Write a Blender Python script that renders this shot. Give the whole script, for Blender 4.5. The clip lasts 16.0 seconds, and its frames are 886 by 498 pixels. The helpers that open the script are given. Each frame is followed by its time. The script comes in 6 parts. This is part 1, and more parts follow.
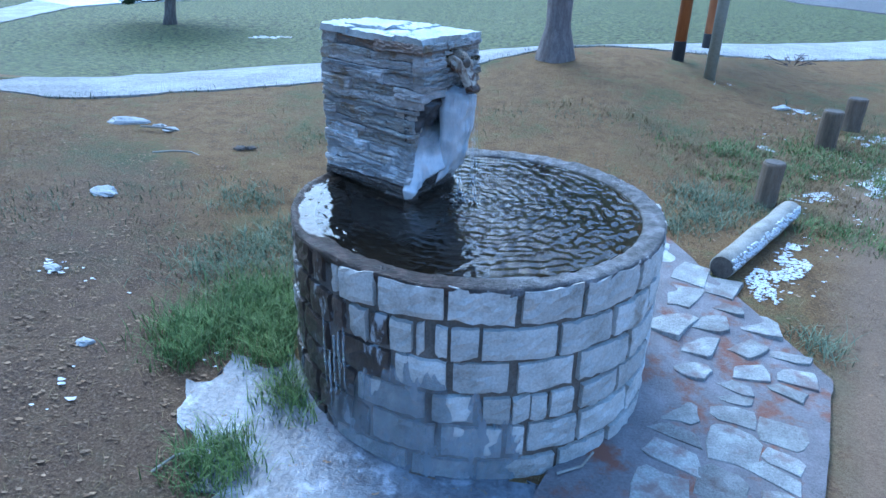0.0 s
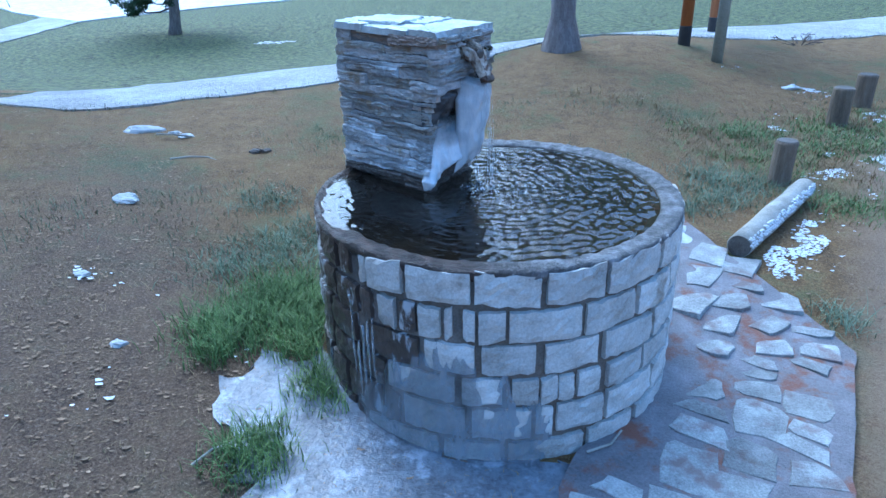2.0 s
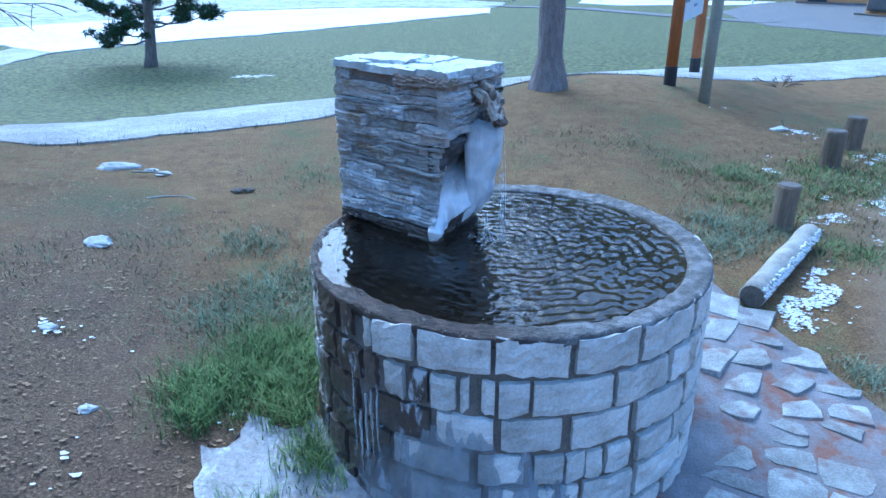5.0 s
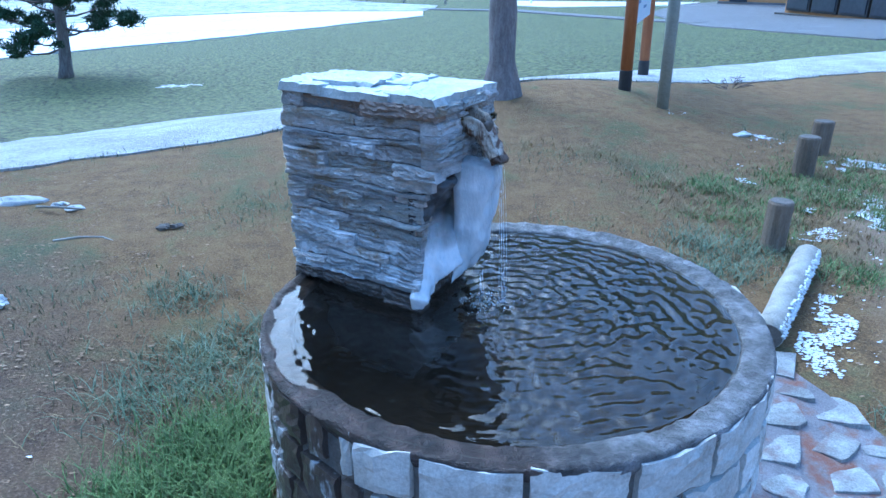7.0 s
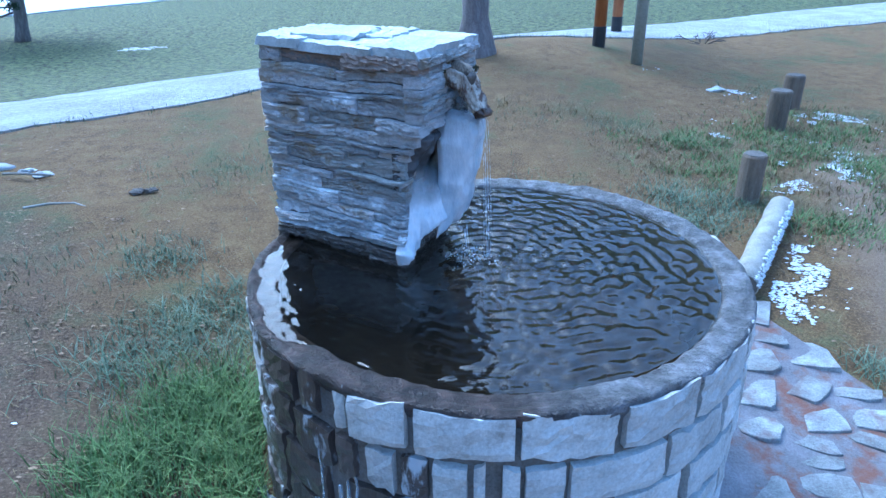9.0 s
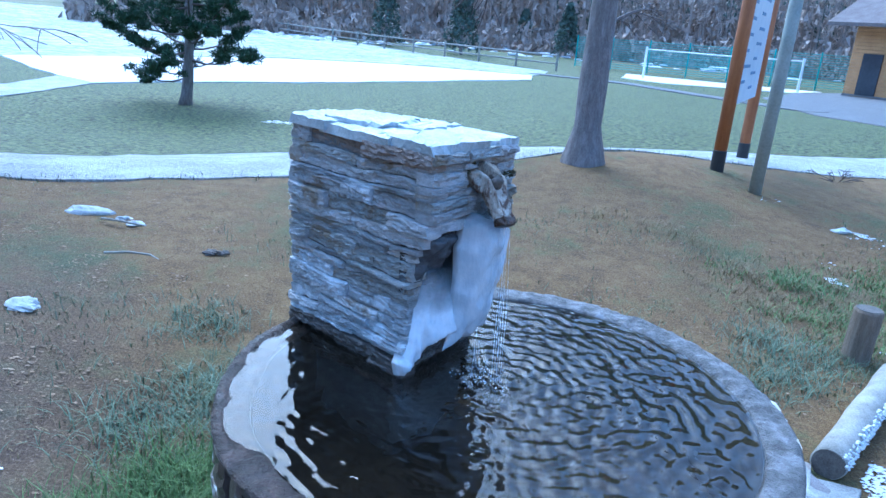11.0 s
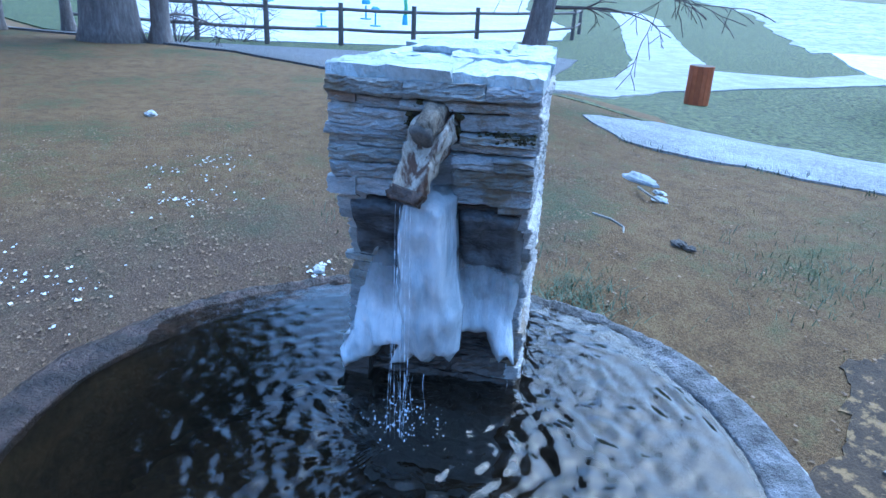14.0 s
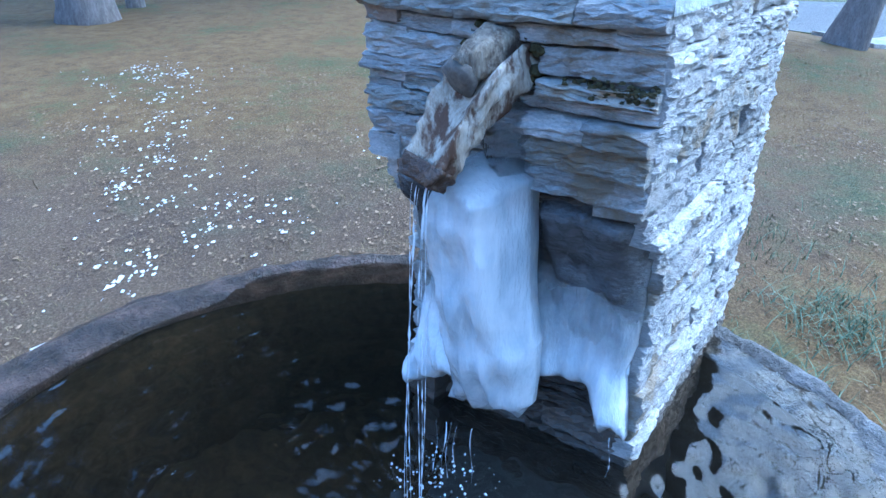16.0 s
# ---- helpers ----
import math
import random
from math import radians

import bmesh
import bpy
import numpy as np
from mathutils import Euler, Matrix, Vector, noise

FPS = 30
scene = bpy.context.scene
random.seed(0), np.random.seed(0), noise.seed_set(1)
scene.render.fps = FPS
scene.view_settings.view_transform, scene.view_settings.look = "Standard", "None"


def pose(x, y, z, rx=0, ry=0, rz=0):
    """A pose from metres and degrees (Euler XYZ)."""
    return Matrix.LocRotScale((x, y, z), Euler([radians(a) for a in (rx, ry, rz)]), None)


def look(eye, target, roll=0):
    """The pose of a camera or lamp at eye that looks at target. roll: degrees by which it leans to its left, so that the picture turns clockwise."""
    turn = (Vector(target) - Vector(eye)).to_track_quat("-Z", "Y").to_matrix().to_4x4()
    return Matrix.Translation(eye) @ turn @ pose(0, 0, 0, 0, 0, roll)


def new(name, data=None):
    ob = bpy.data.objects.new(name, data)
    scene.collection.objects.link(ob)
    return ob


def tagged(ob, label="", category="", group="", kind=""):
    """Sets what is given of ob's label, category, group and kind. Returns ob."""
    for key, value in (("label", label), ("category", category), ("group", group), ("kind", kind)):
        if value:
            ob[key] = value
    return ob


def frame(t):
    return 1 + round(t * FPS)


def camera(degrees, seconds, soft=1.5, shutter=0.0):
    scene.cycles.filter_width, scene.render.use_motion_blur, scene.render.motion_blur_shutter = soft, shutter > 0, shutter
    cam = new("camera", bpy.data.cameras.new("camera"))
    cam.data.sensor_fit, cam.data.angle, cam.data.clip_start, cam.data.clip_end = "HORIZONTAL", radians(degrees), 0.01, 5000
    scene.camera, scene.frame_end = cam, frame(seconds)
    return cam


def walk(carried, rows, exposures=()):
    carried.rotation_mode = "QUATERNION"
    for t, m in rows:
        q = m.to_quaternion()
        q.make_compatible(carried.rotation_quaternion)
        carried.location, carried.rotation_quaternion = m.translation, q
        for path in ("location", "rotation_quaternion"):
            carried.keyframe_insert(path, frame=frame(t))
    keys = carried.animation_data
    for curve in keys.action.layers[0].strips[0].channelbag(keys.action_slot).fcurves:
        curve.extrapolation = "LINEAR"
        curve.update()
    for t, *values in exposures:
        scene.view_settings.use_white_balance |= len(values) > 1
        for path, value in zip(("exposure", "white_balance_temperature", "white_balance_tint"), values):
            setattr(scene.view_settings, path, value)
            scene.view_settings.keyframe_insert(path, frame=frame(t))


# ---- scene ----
cam = camera(65.64, 16.0, soft=1.5)
PATH = [
    (0, (0.022, -2.566, 1.644), (-0.086, -0.757, 0.797), 1.53),
    (0.5, (-0.000, -2.573, 1.634), (-0.068, -0.775, 0.761), 0.52),
    (1, (-0.009, -2.588, 1.629), (-0.108, -0.788, 0.764), -0.71),
    (1.5, (-0.016, -2.599, 1.621), (-0.114, -0.797, 0.757), -0.93),
    (2, (-0.016, -2.628, 1.632), (-0.156, -0.824, 0.780), -1.36),
    (2.5, (-0.017, -2.628, 1.626), (-0.147, -0.812, 0.799), -1.49),
    (3, (-0.013, -2.629, 1.621), (-0.151, -0.807, 0.809), -1.34),
    (3.5, (-0.007, -2.625, 1.628), (-0.147, -0.805, 0.812), -1.61),
    (3.7, (-0.005, -2.627, 1.631), (-0.164, -0.788, 0.862), -2.42),
    (5.8, (-0.263, -2.099, 1.574), (-0.272, -0.251, 0.809), 0.47),
    (6, (-0.272, -2.014, 1.562), (-0.279, -0.172, 0.784), -0.13),
    (6.5, (-0.254, -1.854, 1.577), (-0.268, -0.004, 0.818), -0.23),
    (7, (-0.307, -1.825, 1.596), (-0.198, 0.022, 0.837), -0.44),
    (7.5, (-0.334, -1.819, 1.589), (-0.173, -0.004, 0.764), -0.81),
    (8, (-0.338, -1.823, 1.582), (-0.149, -0.029, 0.717), -0.13),
    (8.2, (-0.340, -1.833, 1.580), (-0.148, -0.052, 0.690), -0.43),
    (10.3, (-0.339, -1.834, 1.559), (-0.265, 0.016, 0.804), -1.02),
    (10.5, (-0.316, -1.804, 1.550), (-0.344, 0.057, 0.816), -1.26),
    (11, (-0.056, -1.632, 1.546), (-0.205, 0.266, 0.934), 4.23),
    (11.5, (0.175, -1.441, 1.518), (-0.199, 0.422, 0.897), 1.70),
    (12, (0.370, -1.086, 1.476), (-0.384, 0.681, 0.917), 4.14),
    (12.5, (0.599, -0.866, 1.441), (-0.624, 0.587, 0.812), 3.57),
    (13, (0.769, -0.618, 1.411), (-0.642, 0.652, 0.783), 4.22),
    (13.5, (0.849, -0.427, 1.415), (-0.739, 0.598, 0.761), 1.87),
    (14, (0.951, -0.303, 1.422), (-0.768, 0.406, 0.685), 2.84),
    (14.5, (0.897, -0.200, 1.392), (-0.886, 0.352, 0.673), 2.68),
    (15, (0.770, -0.065, 1.381), (-1.034, 0.334, 0.615), 3.70),
    (15.5, (0.682, 0.055, 1.361), (-1.144, -0.024, 0.549), 3.50),
    (16, (0.617, 0.089, 1.333), (-1.174, -0.002, 0.447), 0.60),
]
EXPOSURES = [(0.0, 1.86, 4480, -3), (8.0, 2.05, 4360, -2), (11.0, 2.12, 4370, -1), (12.5, 1.90, 4340, -1), (14.5, 1.92, 4290, -2), (16.0, 2.42, 4420, -3)]
walk(cam, [(t, look(eye, target, roll)) for t, eye, target, roll in PATH], EXPOSURES)

# ---- terrain ----
MOUND = [(30, 15), (12, 10.5), (6, 8.6), (3.6, 7.6), (1.5, 6.6), (0, 5.6), (-1.4, 4.95), (-2.2, 4.35), (-3.2, 3.8), (-4.6, 3.4), (-5.8, 3.6), (-6.9, 3.5),
         (-7.7, 2.3), (-10.5, 0.5), (-14, -3.2), (-22, -12), (-22, -40), (30, -40)]


def step01(a, b, v):
    t = min(1.0, max(0.0, (v - a) / (b - a)))
    return t * t * (3 - 2 * t)


def off_mound(x, y):
    """Distance outside the mound on which the fountain stands; 0 on it."""
    best, inside = 1e9, False
    for (ax, ay), (bx, by) in zip(MOUND, MOUND[1:] + MOUND[:1]):
        if (ay > y) != (by > y) and x < (bx - ax) * (y - ay) / (by - ay) + ax:
            inside = not inside
        ux, uy = bx - ax, by - ay
        k = min(1.0, max(0.0, ((x - ax) * ux + (y - ay) * uy) / (ux * ux + uy * uy)))
        best = min(best, math.hypot(x - ax - k * ux, y - ay - k * uy))
    return 0.0 if inside else best


def ground_z(x, y):
    d = math.hypot(x, y)
    s = off_mound(x, y)
    z = 0.13 * step01(0.9, 2.8, d) * step01(1.2, -1.4, x - 0.5 * y)
    z += 0.22 * math.exp(-((x - 1.2) / 2.0) ** 2 - ((y - 6.0) / 1.6) ** 2)
    z += 0.24 * math.exp(-((x + 5.6) / 1.5) ** 2 - ((y - 2.6) / 1.2) ** 2)
    z += 0.10 * math.exp(-((x + 11) / 4) ** 2 - ((y + 3) / 4) ** 2)
    z -= 0.10 * step01(0.3, -0.8, y - 0.4 * x) * step01(5.0, 2.0, d)
    z *= step01(3.0, 0.0, s)
    fall = 0.12 * max(0.0, s - 1.0) * (1 - 0.6 * step01(-3.5, 2.0, x))
    z -= (fall if fall < 0.7 else 0.7 + 0.28 * (1 - math.exp((0.7 - fall) / 0.28))) + 0.006 * min(s, 45.0)
    far = max(0.0, s - 48.0)
    return z + 0.0035 * far ** 1.5

# ---- light ----
world = bpy.data.worlds.new("winter_sky")
world.use_nodes = True
scene.world = world
wn = world.node_tree
sky = wn.nodes.new("ShaderNodeTexSky")
sky.sky_type, sky.sun_disc = "NISHITA", False
sky.sun_elevation, sky.sun_rotation = radians(52), radians(-28)
sky.air_density, sky.dust_density, sky.ozone_density = 1.0, 2.2, 1.5
wn.links.new(sky.outputs["Color"], wn.nodes["Background"].inputs["Color"])
wn.nodes["Background"].inputs["Strength"].default_value = 0.15
sun = new("sun", bpy.data.lights.new("sun", "SUN"))
sun.data.energy, sun.data.angle, sun.data.color = 0.44, radians(60), (1.0, 0.97, 0.93)
sun.matrix_world = look((-9.2, 16.9, 19.5), (0, 0, 0))


# ---- materials ----
def nodes_of(name):
    m = bpy.data.materials.new(name)
    m.use_nodes = True
    nt = m.node_tree
    return m, nt, nt.nodes["Principled BSDF"], nt.nodes.new("ShaderNodeNewGeometry")


def noise_node(nt, geo, scale, detail=6.0, rough=0.6, stretch=None):
    n = nt.nodes.new("ShaderNodeTexNoise")
    n.inputs["Scale"].default_value, n.inputs["Detail"].default_value, n.inputs["Roughness"].default_value = scale, detail, rough
    if stretch:
        mp = nt.nodes.new("ShaderNodeMapping")
        mp.inputs["Scale"].default_value = stretch
        nt.links.new(geo.outputs["Position"], mp.inputs["Vector"])
        nt.links.new(mp.outputs["Vector"], n.inputs["Vector"])
    else:
        nt.links.new(geo.outputs["Position"], n.inputs["Vector"])
    return n.outputs["Fac"]


def ramp_node(nt, fac, stops):
    r = nt.nodes.new("ShaderNodeValToRGB")
    while len(r.color_ramp.elements) < len(stops):
        r.color_ramp.elements.new(0.5)
    for e, (p, c) in zip(r.color_ramp.elements, stops):
        e.position, e.color = p, (*c, 1) if len(c) == 3 else c
    nt.links.new(fac, r.inputs["Fac"])
    return r.outputs["Color"]


def mix_node(nt, fac, a, b, mode="MIX"):
    m = nt.nodes.new("ShaderNodeMix")
    m.data_type, m.blend_type = "RGBA", mode
    for sock, v in ((m.inputs[0], fac), (m.inputs[6], a), (m.inputs[7], b)):
        if isinstance(v, (int, float)):
            sock.default_value = v
        elif isinstance(v, tuple):
            sock.default_value = (*v, 1)
        else:
            nt.links.new(v, sock)
    return m.outputs[2]


def mask_node(nt, fac, lo, hi):
    r = nt.nodes.new("ShaderNodeMapRange")
    r.inputs["From Min"].default_value, r.inputs["From Max"].default_value = lo, hi
    nt.links.new(fac, r.inputs["Value"])
    return r.outputs["Result"]


def bump_node(nt, bsdf, height, strength, distance):
    b = nt.nodes.new("ShaderNodeBump")
    b.inputs["Strength"].default_value, b.inputs["Distance"].default_value = strength, distance
    nt.links.new(height, b.inputs["Height"])
    nt.links.new(b.outputs["Normal"], bsdf.inputs["Normal"])


def surface(name, dark, mid, light, scale=6.0, fine=90.0, rough=0.85, bump=0.5, dist=0.01, vary=0.0, island=0.0, stretch=None,
            spots=None, spot_stretch=None, spot_scale=3.0, spot_range=(0.58, 0.68), metal=0.0, spec=None):
    """A mottled surface: coarse stains, fine grain and relief; spots: a second colour in patches."""
    m, nt, bsdf, geo = nodes_of(name)
    coarse, grain = noise_node(nt, geo, scale, 5.0, 0.6, stretch), noise_node(nt, geo, fine, 4.0, 0.7, stretch)
    col = ramp_node(nt, coarse, [(0.28, dark), (0.5, mid), (0.72, light)])
    col = mix_node(nt, 0.45, col, ramp_node(nt, grain, [(0.3, dark), (0.7, light)]))
    if spots:
        col = mix_node(nt, mask_node(nt, noise_node(nt, geo, spot_scale, 7.0, 0.65, spot_stretch), *spot_range), col, spots)
    for amount, src in ((vary, "object"), (island, "island")):
        if amount:
            if src == "object":
                rnd = nt.nodes.new("ShaderNodeObjectInfo").outputs["Random"]
            else:
                rnd = geo.outputs["Random Per Island"]
            hsv = nt.nodes.new("ShaderNodeHueSaturation")
            nt.links.new(mask_out(nt, rnd, 1 - amount, 1 + amount), hsv.inputs["Value"])
            nt.links.new(col, hsv.inputs["Color"])
            col = hsv.outputs["Color"]
    nt.links.new(col, bsdf.inputs["Base Color"])
    bsdf.inputs["Roughness"].default_value, bsdf.inputs["Metallic"].default_value = rough, metal
    if spec is not None:
        bsdf.inputs["Specular IOR Level"].default_value = spec
    bump_node(nt, bsdf, mix_node(nt, 0.5, coarse, grain), bump, dist)
    return m


def mask_out(nt, fac, lo, hi):
    r = nt.nodes.new("ShaderNodeMapRange")
    r.inputs["To Min"].default_value, r.inputs["To Max"].default_value = lo, hi
    nt.links.new(fac, r.inputs["Value"])
    return r.outputs["Result"]


def axis_mask(nt, geo, ax, ay, az, lo, hi, wobble=0.0, wobble_scale=1.5):
    """0 to 1 along a direction of the place, with a wavering border."""
    d = nt.nodes.new("ShaderNodeVectorMath")
    d.operation = "DOT_PRODUCT"
    d.inputs[1].default_value = (ax, ay, az)
    nt.links.new(geo.outputs["Position"], d.inputs[0])
    add = nt.nodes.new("ShaderNodeMath")
    add.operation = "MULTIPLY_ADD"
    nt.links.new(noise_node(nt, geo, wobble_scale, 5.0, 0.65), add.inputs[0])
    add.inputs[1].default_value = wobble
    nt.links.new(d.outputs["Value"], add.inputs[2])
    return mask_node(nt, add.outputs[0], lo + wobble / 2, hi + wobble / 2)


def ground_material():
    """Dry needles and short grass, green patches, a pale trodden path, grey litter; forest floor far off."""
    m, nt, bsdf, geo = nodes_of("dry_turf")
    coarse, mid, grain = noise_node(nt, geo, 0.9, 6.0, 0.6), noise_node(nt, geo, 7.0, 6.0, 0.7), noise_node(nt, geo, 85.0, 5.0, 0.75)
    turf = ramp_node(nt, mid, [(0.32, (0.045, 0.026, 0.010)), (0.5, (0.145, 0.084, 0.028)), (0.68, (0.24, 0.165, 0.066))])
    turf = mix_node(nt, 0.5, turf, ramp_node(nt, grain, [(0.34, (0.028, 0.015, 0.006)), (0.5, (0.155, 0.088, 0.029)), (0.66, (0.32, 0.22, 0.10))]))
    green = ramp_node(nt, grain, [(0.35, (0.030, 0.038, 0.011)), (0.65, (0.115, 0.125, 0.042))])
    col = mix_node(nt, mask_node(nt, mix_node(nt, 0.4, coarse, mid), 0.51, 0.64), turf, green)
    litter = ramp_node(nt, grain, [(0.35, (0.038, 0.025, 0.018)), (0.55, (0.10, 0.068, 0.052)), (0.7, (0.23, 0.185, 0.16))])
    near_left = axis_mask(nt, geo, -0.75, -0.66, 0, 0.35, 1.1, 1.3, 1.1)
    close = nt.nodes.new("ShaderNodeMath")
    close.operation = "MULTIPLY"
    nt.links.new(near_left, close.inputs[0])
    nt.links.new(axis_mask(nt, geo, 1, 0, 0, -3.6, -2.2, 0.8, 1.3), close.inputs[1])
    col = mix_node(nt, mask_out(nt, close.outputs[0], 0.0, 0.6), col, litter)
    sand = ramp_node(nt, grain, [(0.3, (0.15, 0.095, 0.055)), (0.7, (0.27, 0.19, 0.12))])
    trodden = nt.nodes.new("ShaderNodeMath")
    trodden.operation = "MULTIPLY"
    nt.links.new(axis_mask(nt, geo, 0.92, -0.40, 0, 1.35, 1.6, 0.35, 1.8), trodden.inputs[0])
    nt.links.new(axis_mask(nt, geo, 0, -1, 0, -3.4, -2.2, 0.8, 1.2), trodden.inputs[1])
    col = mix_node(nt, trodden.outputs[0], col, sand)
    wood = ramp_node(nt, noise_node(nt, geo, 0.15, 6.0, 0.7), [(0.35, (0.10, 0.105, 0.05)), (0.6, (0.20, 0.19, 0.10))])
    col = mix_node(nt, axis_mask(nt, geo, -0.3, 0.95, 0, 92.0, 108.0, 30.0, 0.03), col, wood)
    nt.links.new(col, bsdf.inputs["Base Color"])
    bsdf.inputs["Roughness"].default_value = 0.95
    bump_node(nt, bsdf, mix_node(nt, 0.6, mid, grain), 0.7, 0.04)
    return m


def frosted(name, base_a, base_b, frost, amount, scale, fine):
    """A path or lawn with hoar frost lying in patches on it."""
    m, nt, bsdf, geo = nodes_of(name)
    grain = noise_node(nt, geo, fine, 5.0, 0.7)
    col = ramp_node(nt, grain, [(0.43, base_a), (0.57, base_b)])
    lo = 0.72 - 0.5 * amount
    col = mix_node(nt, mask_node(nt, mix_node(nt, 0.4, noise_node(nt, geo, scale, 7.0, 0.7), grain), lo, lo + 0.16), col, frost)
    nt.links.new(col, bsdf.inputs["Base Color"])
    bsdf.inputs["Roughness"].default_value = 0.8
    bump_node(nt, bsdf, grain, 1.0, 0.08)
    return m


def clear(name, tint, rough, ior, transmission=1.0, milk=None, milky=0.3, bump=0.0, bump_scale=20.0, stretch=None):
    m, nt, bsdf, geo = nodes_of(name)
    bsdf.inputs["Base Color"].default_value = (*tint, 1)
    bsdf.inputs["Roughness"].default_value, bsdf.inputs["IOR"].default_value = rough, ior
    bsdf.inputs["Transmission Weight"].default_value = transmission
    n = noise_node(nt, geo, bump_scale, 5.0, 0.6, stretch)
    if milk:
        nt.links.new(mix_node(nt, mask_node(nt, n, 0.35, 0.62), tint, milk), bsdf.inputs["Base Color"])
        nt.links.new(mask_out(nt, mask_node(nt, n, 0.3, 0.6), transmission, transmission * milky), bsdf.inputs["Transmission Weight"])
    if bump:
        bump_node(nt, bsdf, n, bump, 0.01)
    return m


def rim_material():
    """Rough grey mortar, stained brown and wet on the overflow side."""
    m, nt, bsdf, geo = nodes_of("rim_mortar")
    coarse, grain = noise_node(nt, geo, 17.0, 5.0, 0.65), noise_node(nt, geo, 95.0, 4.0, 0.7)
    grey = ramp_node(nt, coarse, [(0.32, (0.06, 0.058, 0.058)), (0.5, (0.15, 0.147, 0.147)), (0.68, (0.31, 0.31, 0.32))])
    brown = ramp_node(nt, coarse, [(0.34, (0.022, 0.016, 0.013)), (0.5, (0.060, 0.042, 0.034)), (0.68, (0.15, 0.10, 0.082))])
    wet = axis_mask(nt, geo, -0.85, -0.52, 0, 0.20, 0.46, 0.25, 6.0)
    col = mix_node(nt, wet, grey, brown)
    col = mix_node(nt, 0.35, col, mix_node(nt, 1.0, col, ramp_node(nt, grain, [(0.35, (0.25, 0.25, 0.25)), (0.65, (1.0, 1.0, 1.0))]), "MULTIPLY"))
    nt.links.new(col, bsdf.inputs["Base Color"])
    nt.links.new(mask_out(nt, wet, 0.62, 0.28), bsdf.inputs["Roughness"])
    bump_node(nt, bsdf, mix_node(nt, 0.5, coarse, grain), 1.0, 0.028)
    return m


TURF = ground_material()
LAWN = frosted("frosty_lawn", (0.012, 0.020, 0.005), (0.145, 0.165, 0.045), (0.27, 0.29, 0.19), 0.26, 2.6, 11.0)
PATH_FROST = frosted("frosted_path", (0.36, 0.36, 0.355), (0.50, 0.50, 0.50), (0.66, 0.67, 0.68), 0.55, 1.6, 30.0)
FIELD_FROST = frosted("white_frost", (0.54, 0.55, 0.56), (0.66, 0.67, 0.68), (0.74, 0.74, 0.75), 0.6, 0.3, 4.0)
MEADOW = frosted("frosty_meadow", (0.19, 0.21, 0.18), (0.32, 0.34, 0.31), (0.54, 0.56, 0.58), 0.48, 0.35, 1.6)
ASPHALT = frosted("grey_path", (0.12, 0.12, 0.125), (0.20, 0.20, 0.205), (0.32, 0.33, 0.345), 0.35, 0.8, 25.0)
PLAY_FROST = frosted("playground_frost", (0.40, 0.41, 0.42), (0.50, 0.51, 0.52), (0.60, 0.60, 0.61), 0.6, 0.3, 4.0)
BLOCK = surface("granite_block", (0.26, 0.245, 0.21), (0.54, 0.53, 0.50), (0.74, 0.735, 0.71), 9, 120, 0.85, 0.6, 0.008, vary=0.16, spots=(0.24, 0.21, 0.17), spot_scale=6, spot_range=(0.60, 0.72))
BLOCK_WET = surface("wet_block", (0.03, 0.022, 0.016), (0.065, 0.05, 0.04), (0.14, 0.115, 0.10), 8, 100, 0.35, 0.5, 0.008, vary=0.2, spots=(0.46, 0.48, 0.50), spot_scale=11, spot_range=(0.57, 0.62), spot_stretch=(1, 1, 0.3), stretch=(1, 1, 0.35))
MORTAR = surface("mortar", (0.07, 0.055, 0.04), (0.15, 0.125, 0.10), (0.26, 0.235, 0.21), 7, 110, 0.9, 0.7, 0.01)
RIM = rim_material()
SLIME = surface("basin_inside", (0.008, 0.006, 0.004), (0.024, 0.018, 0.010), (0.085, 0.062, 0.030), 6, 50, 0.8, 0.5, 0.01, spec=0.15)
SLATE = surface("grey_slate", (0.20, 0.198, 0.19), (0.58, 0.575, 0.56), (0.84, 0.80, 0.785), 18, 170, 0.72, 1.0, 0.015, vary=0.28, stretch=(1, 1, 3.4), spots=(0.34, 0.28, 0.205), spot_scale=11, spot_range=(0.55, 0.65))
SLATE_LIME = surface("limed_slate", (0.19, 0.195, 0.20), (0.52, 0.53, 0.54), (0.78, 0.79, 0.80), 14, 110, 0.7, 0.9, 0.018, vary=0.2, stretch=(1, 1, 5), spots=(0.82, 0.84, 0.86), spot_scale=11, spot_stretch=(1, 1, 0.7), spot_range=(0.50, 0.58))
SLATE_PALE = surface("pale_slate", (0.17, 0.165, 0.15), (0.47, 0.455, 0.42), (0.78, 0.775, 0.74), 20, 170, 0.75, 1.0, 0.014, vary=0.22, stretch=(1, 1, 3.6), spots=(0.36, 0.29, 0.20), spot_scale=12, spot_range=(0.52, 0.62))
SLATE_RUST = surface("rusty_slate", (0.14, 0.105, 0.08), (0.25, 0.19, 0.15), (0.38, 0.32, 0.275), 12, 120, 0.75, 0.8, 0.008, vary=0.2, stretch=(1, 1, 3))
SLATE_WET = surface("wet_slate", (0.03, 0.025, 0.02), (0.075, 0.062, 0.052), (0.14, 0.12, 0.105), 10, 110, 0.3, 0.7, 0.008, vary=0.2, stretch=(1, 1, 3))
SLATE_CAP = surface("frosted_slate", (0.28, 0.31, 0.31), (0.46, 0.50, 0.50), (0.66, 0.69, 0.70), 9, 90, 0.65, 1.0, 0.012, vary=0.1)
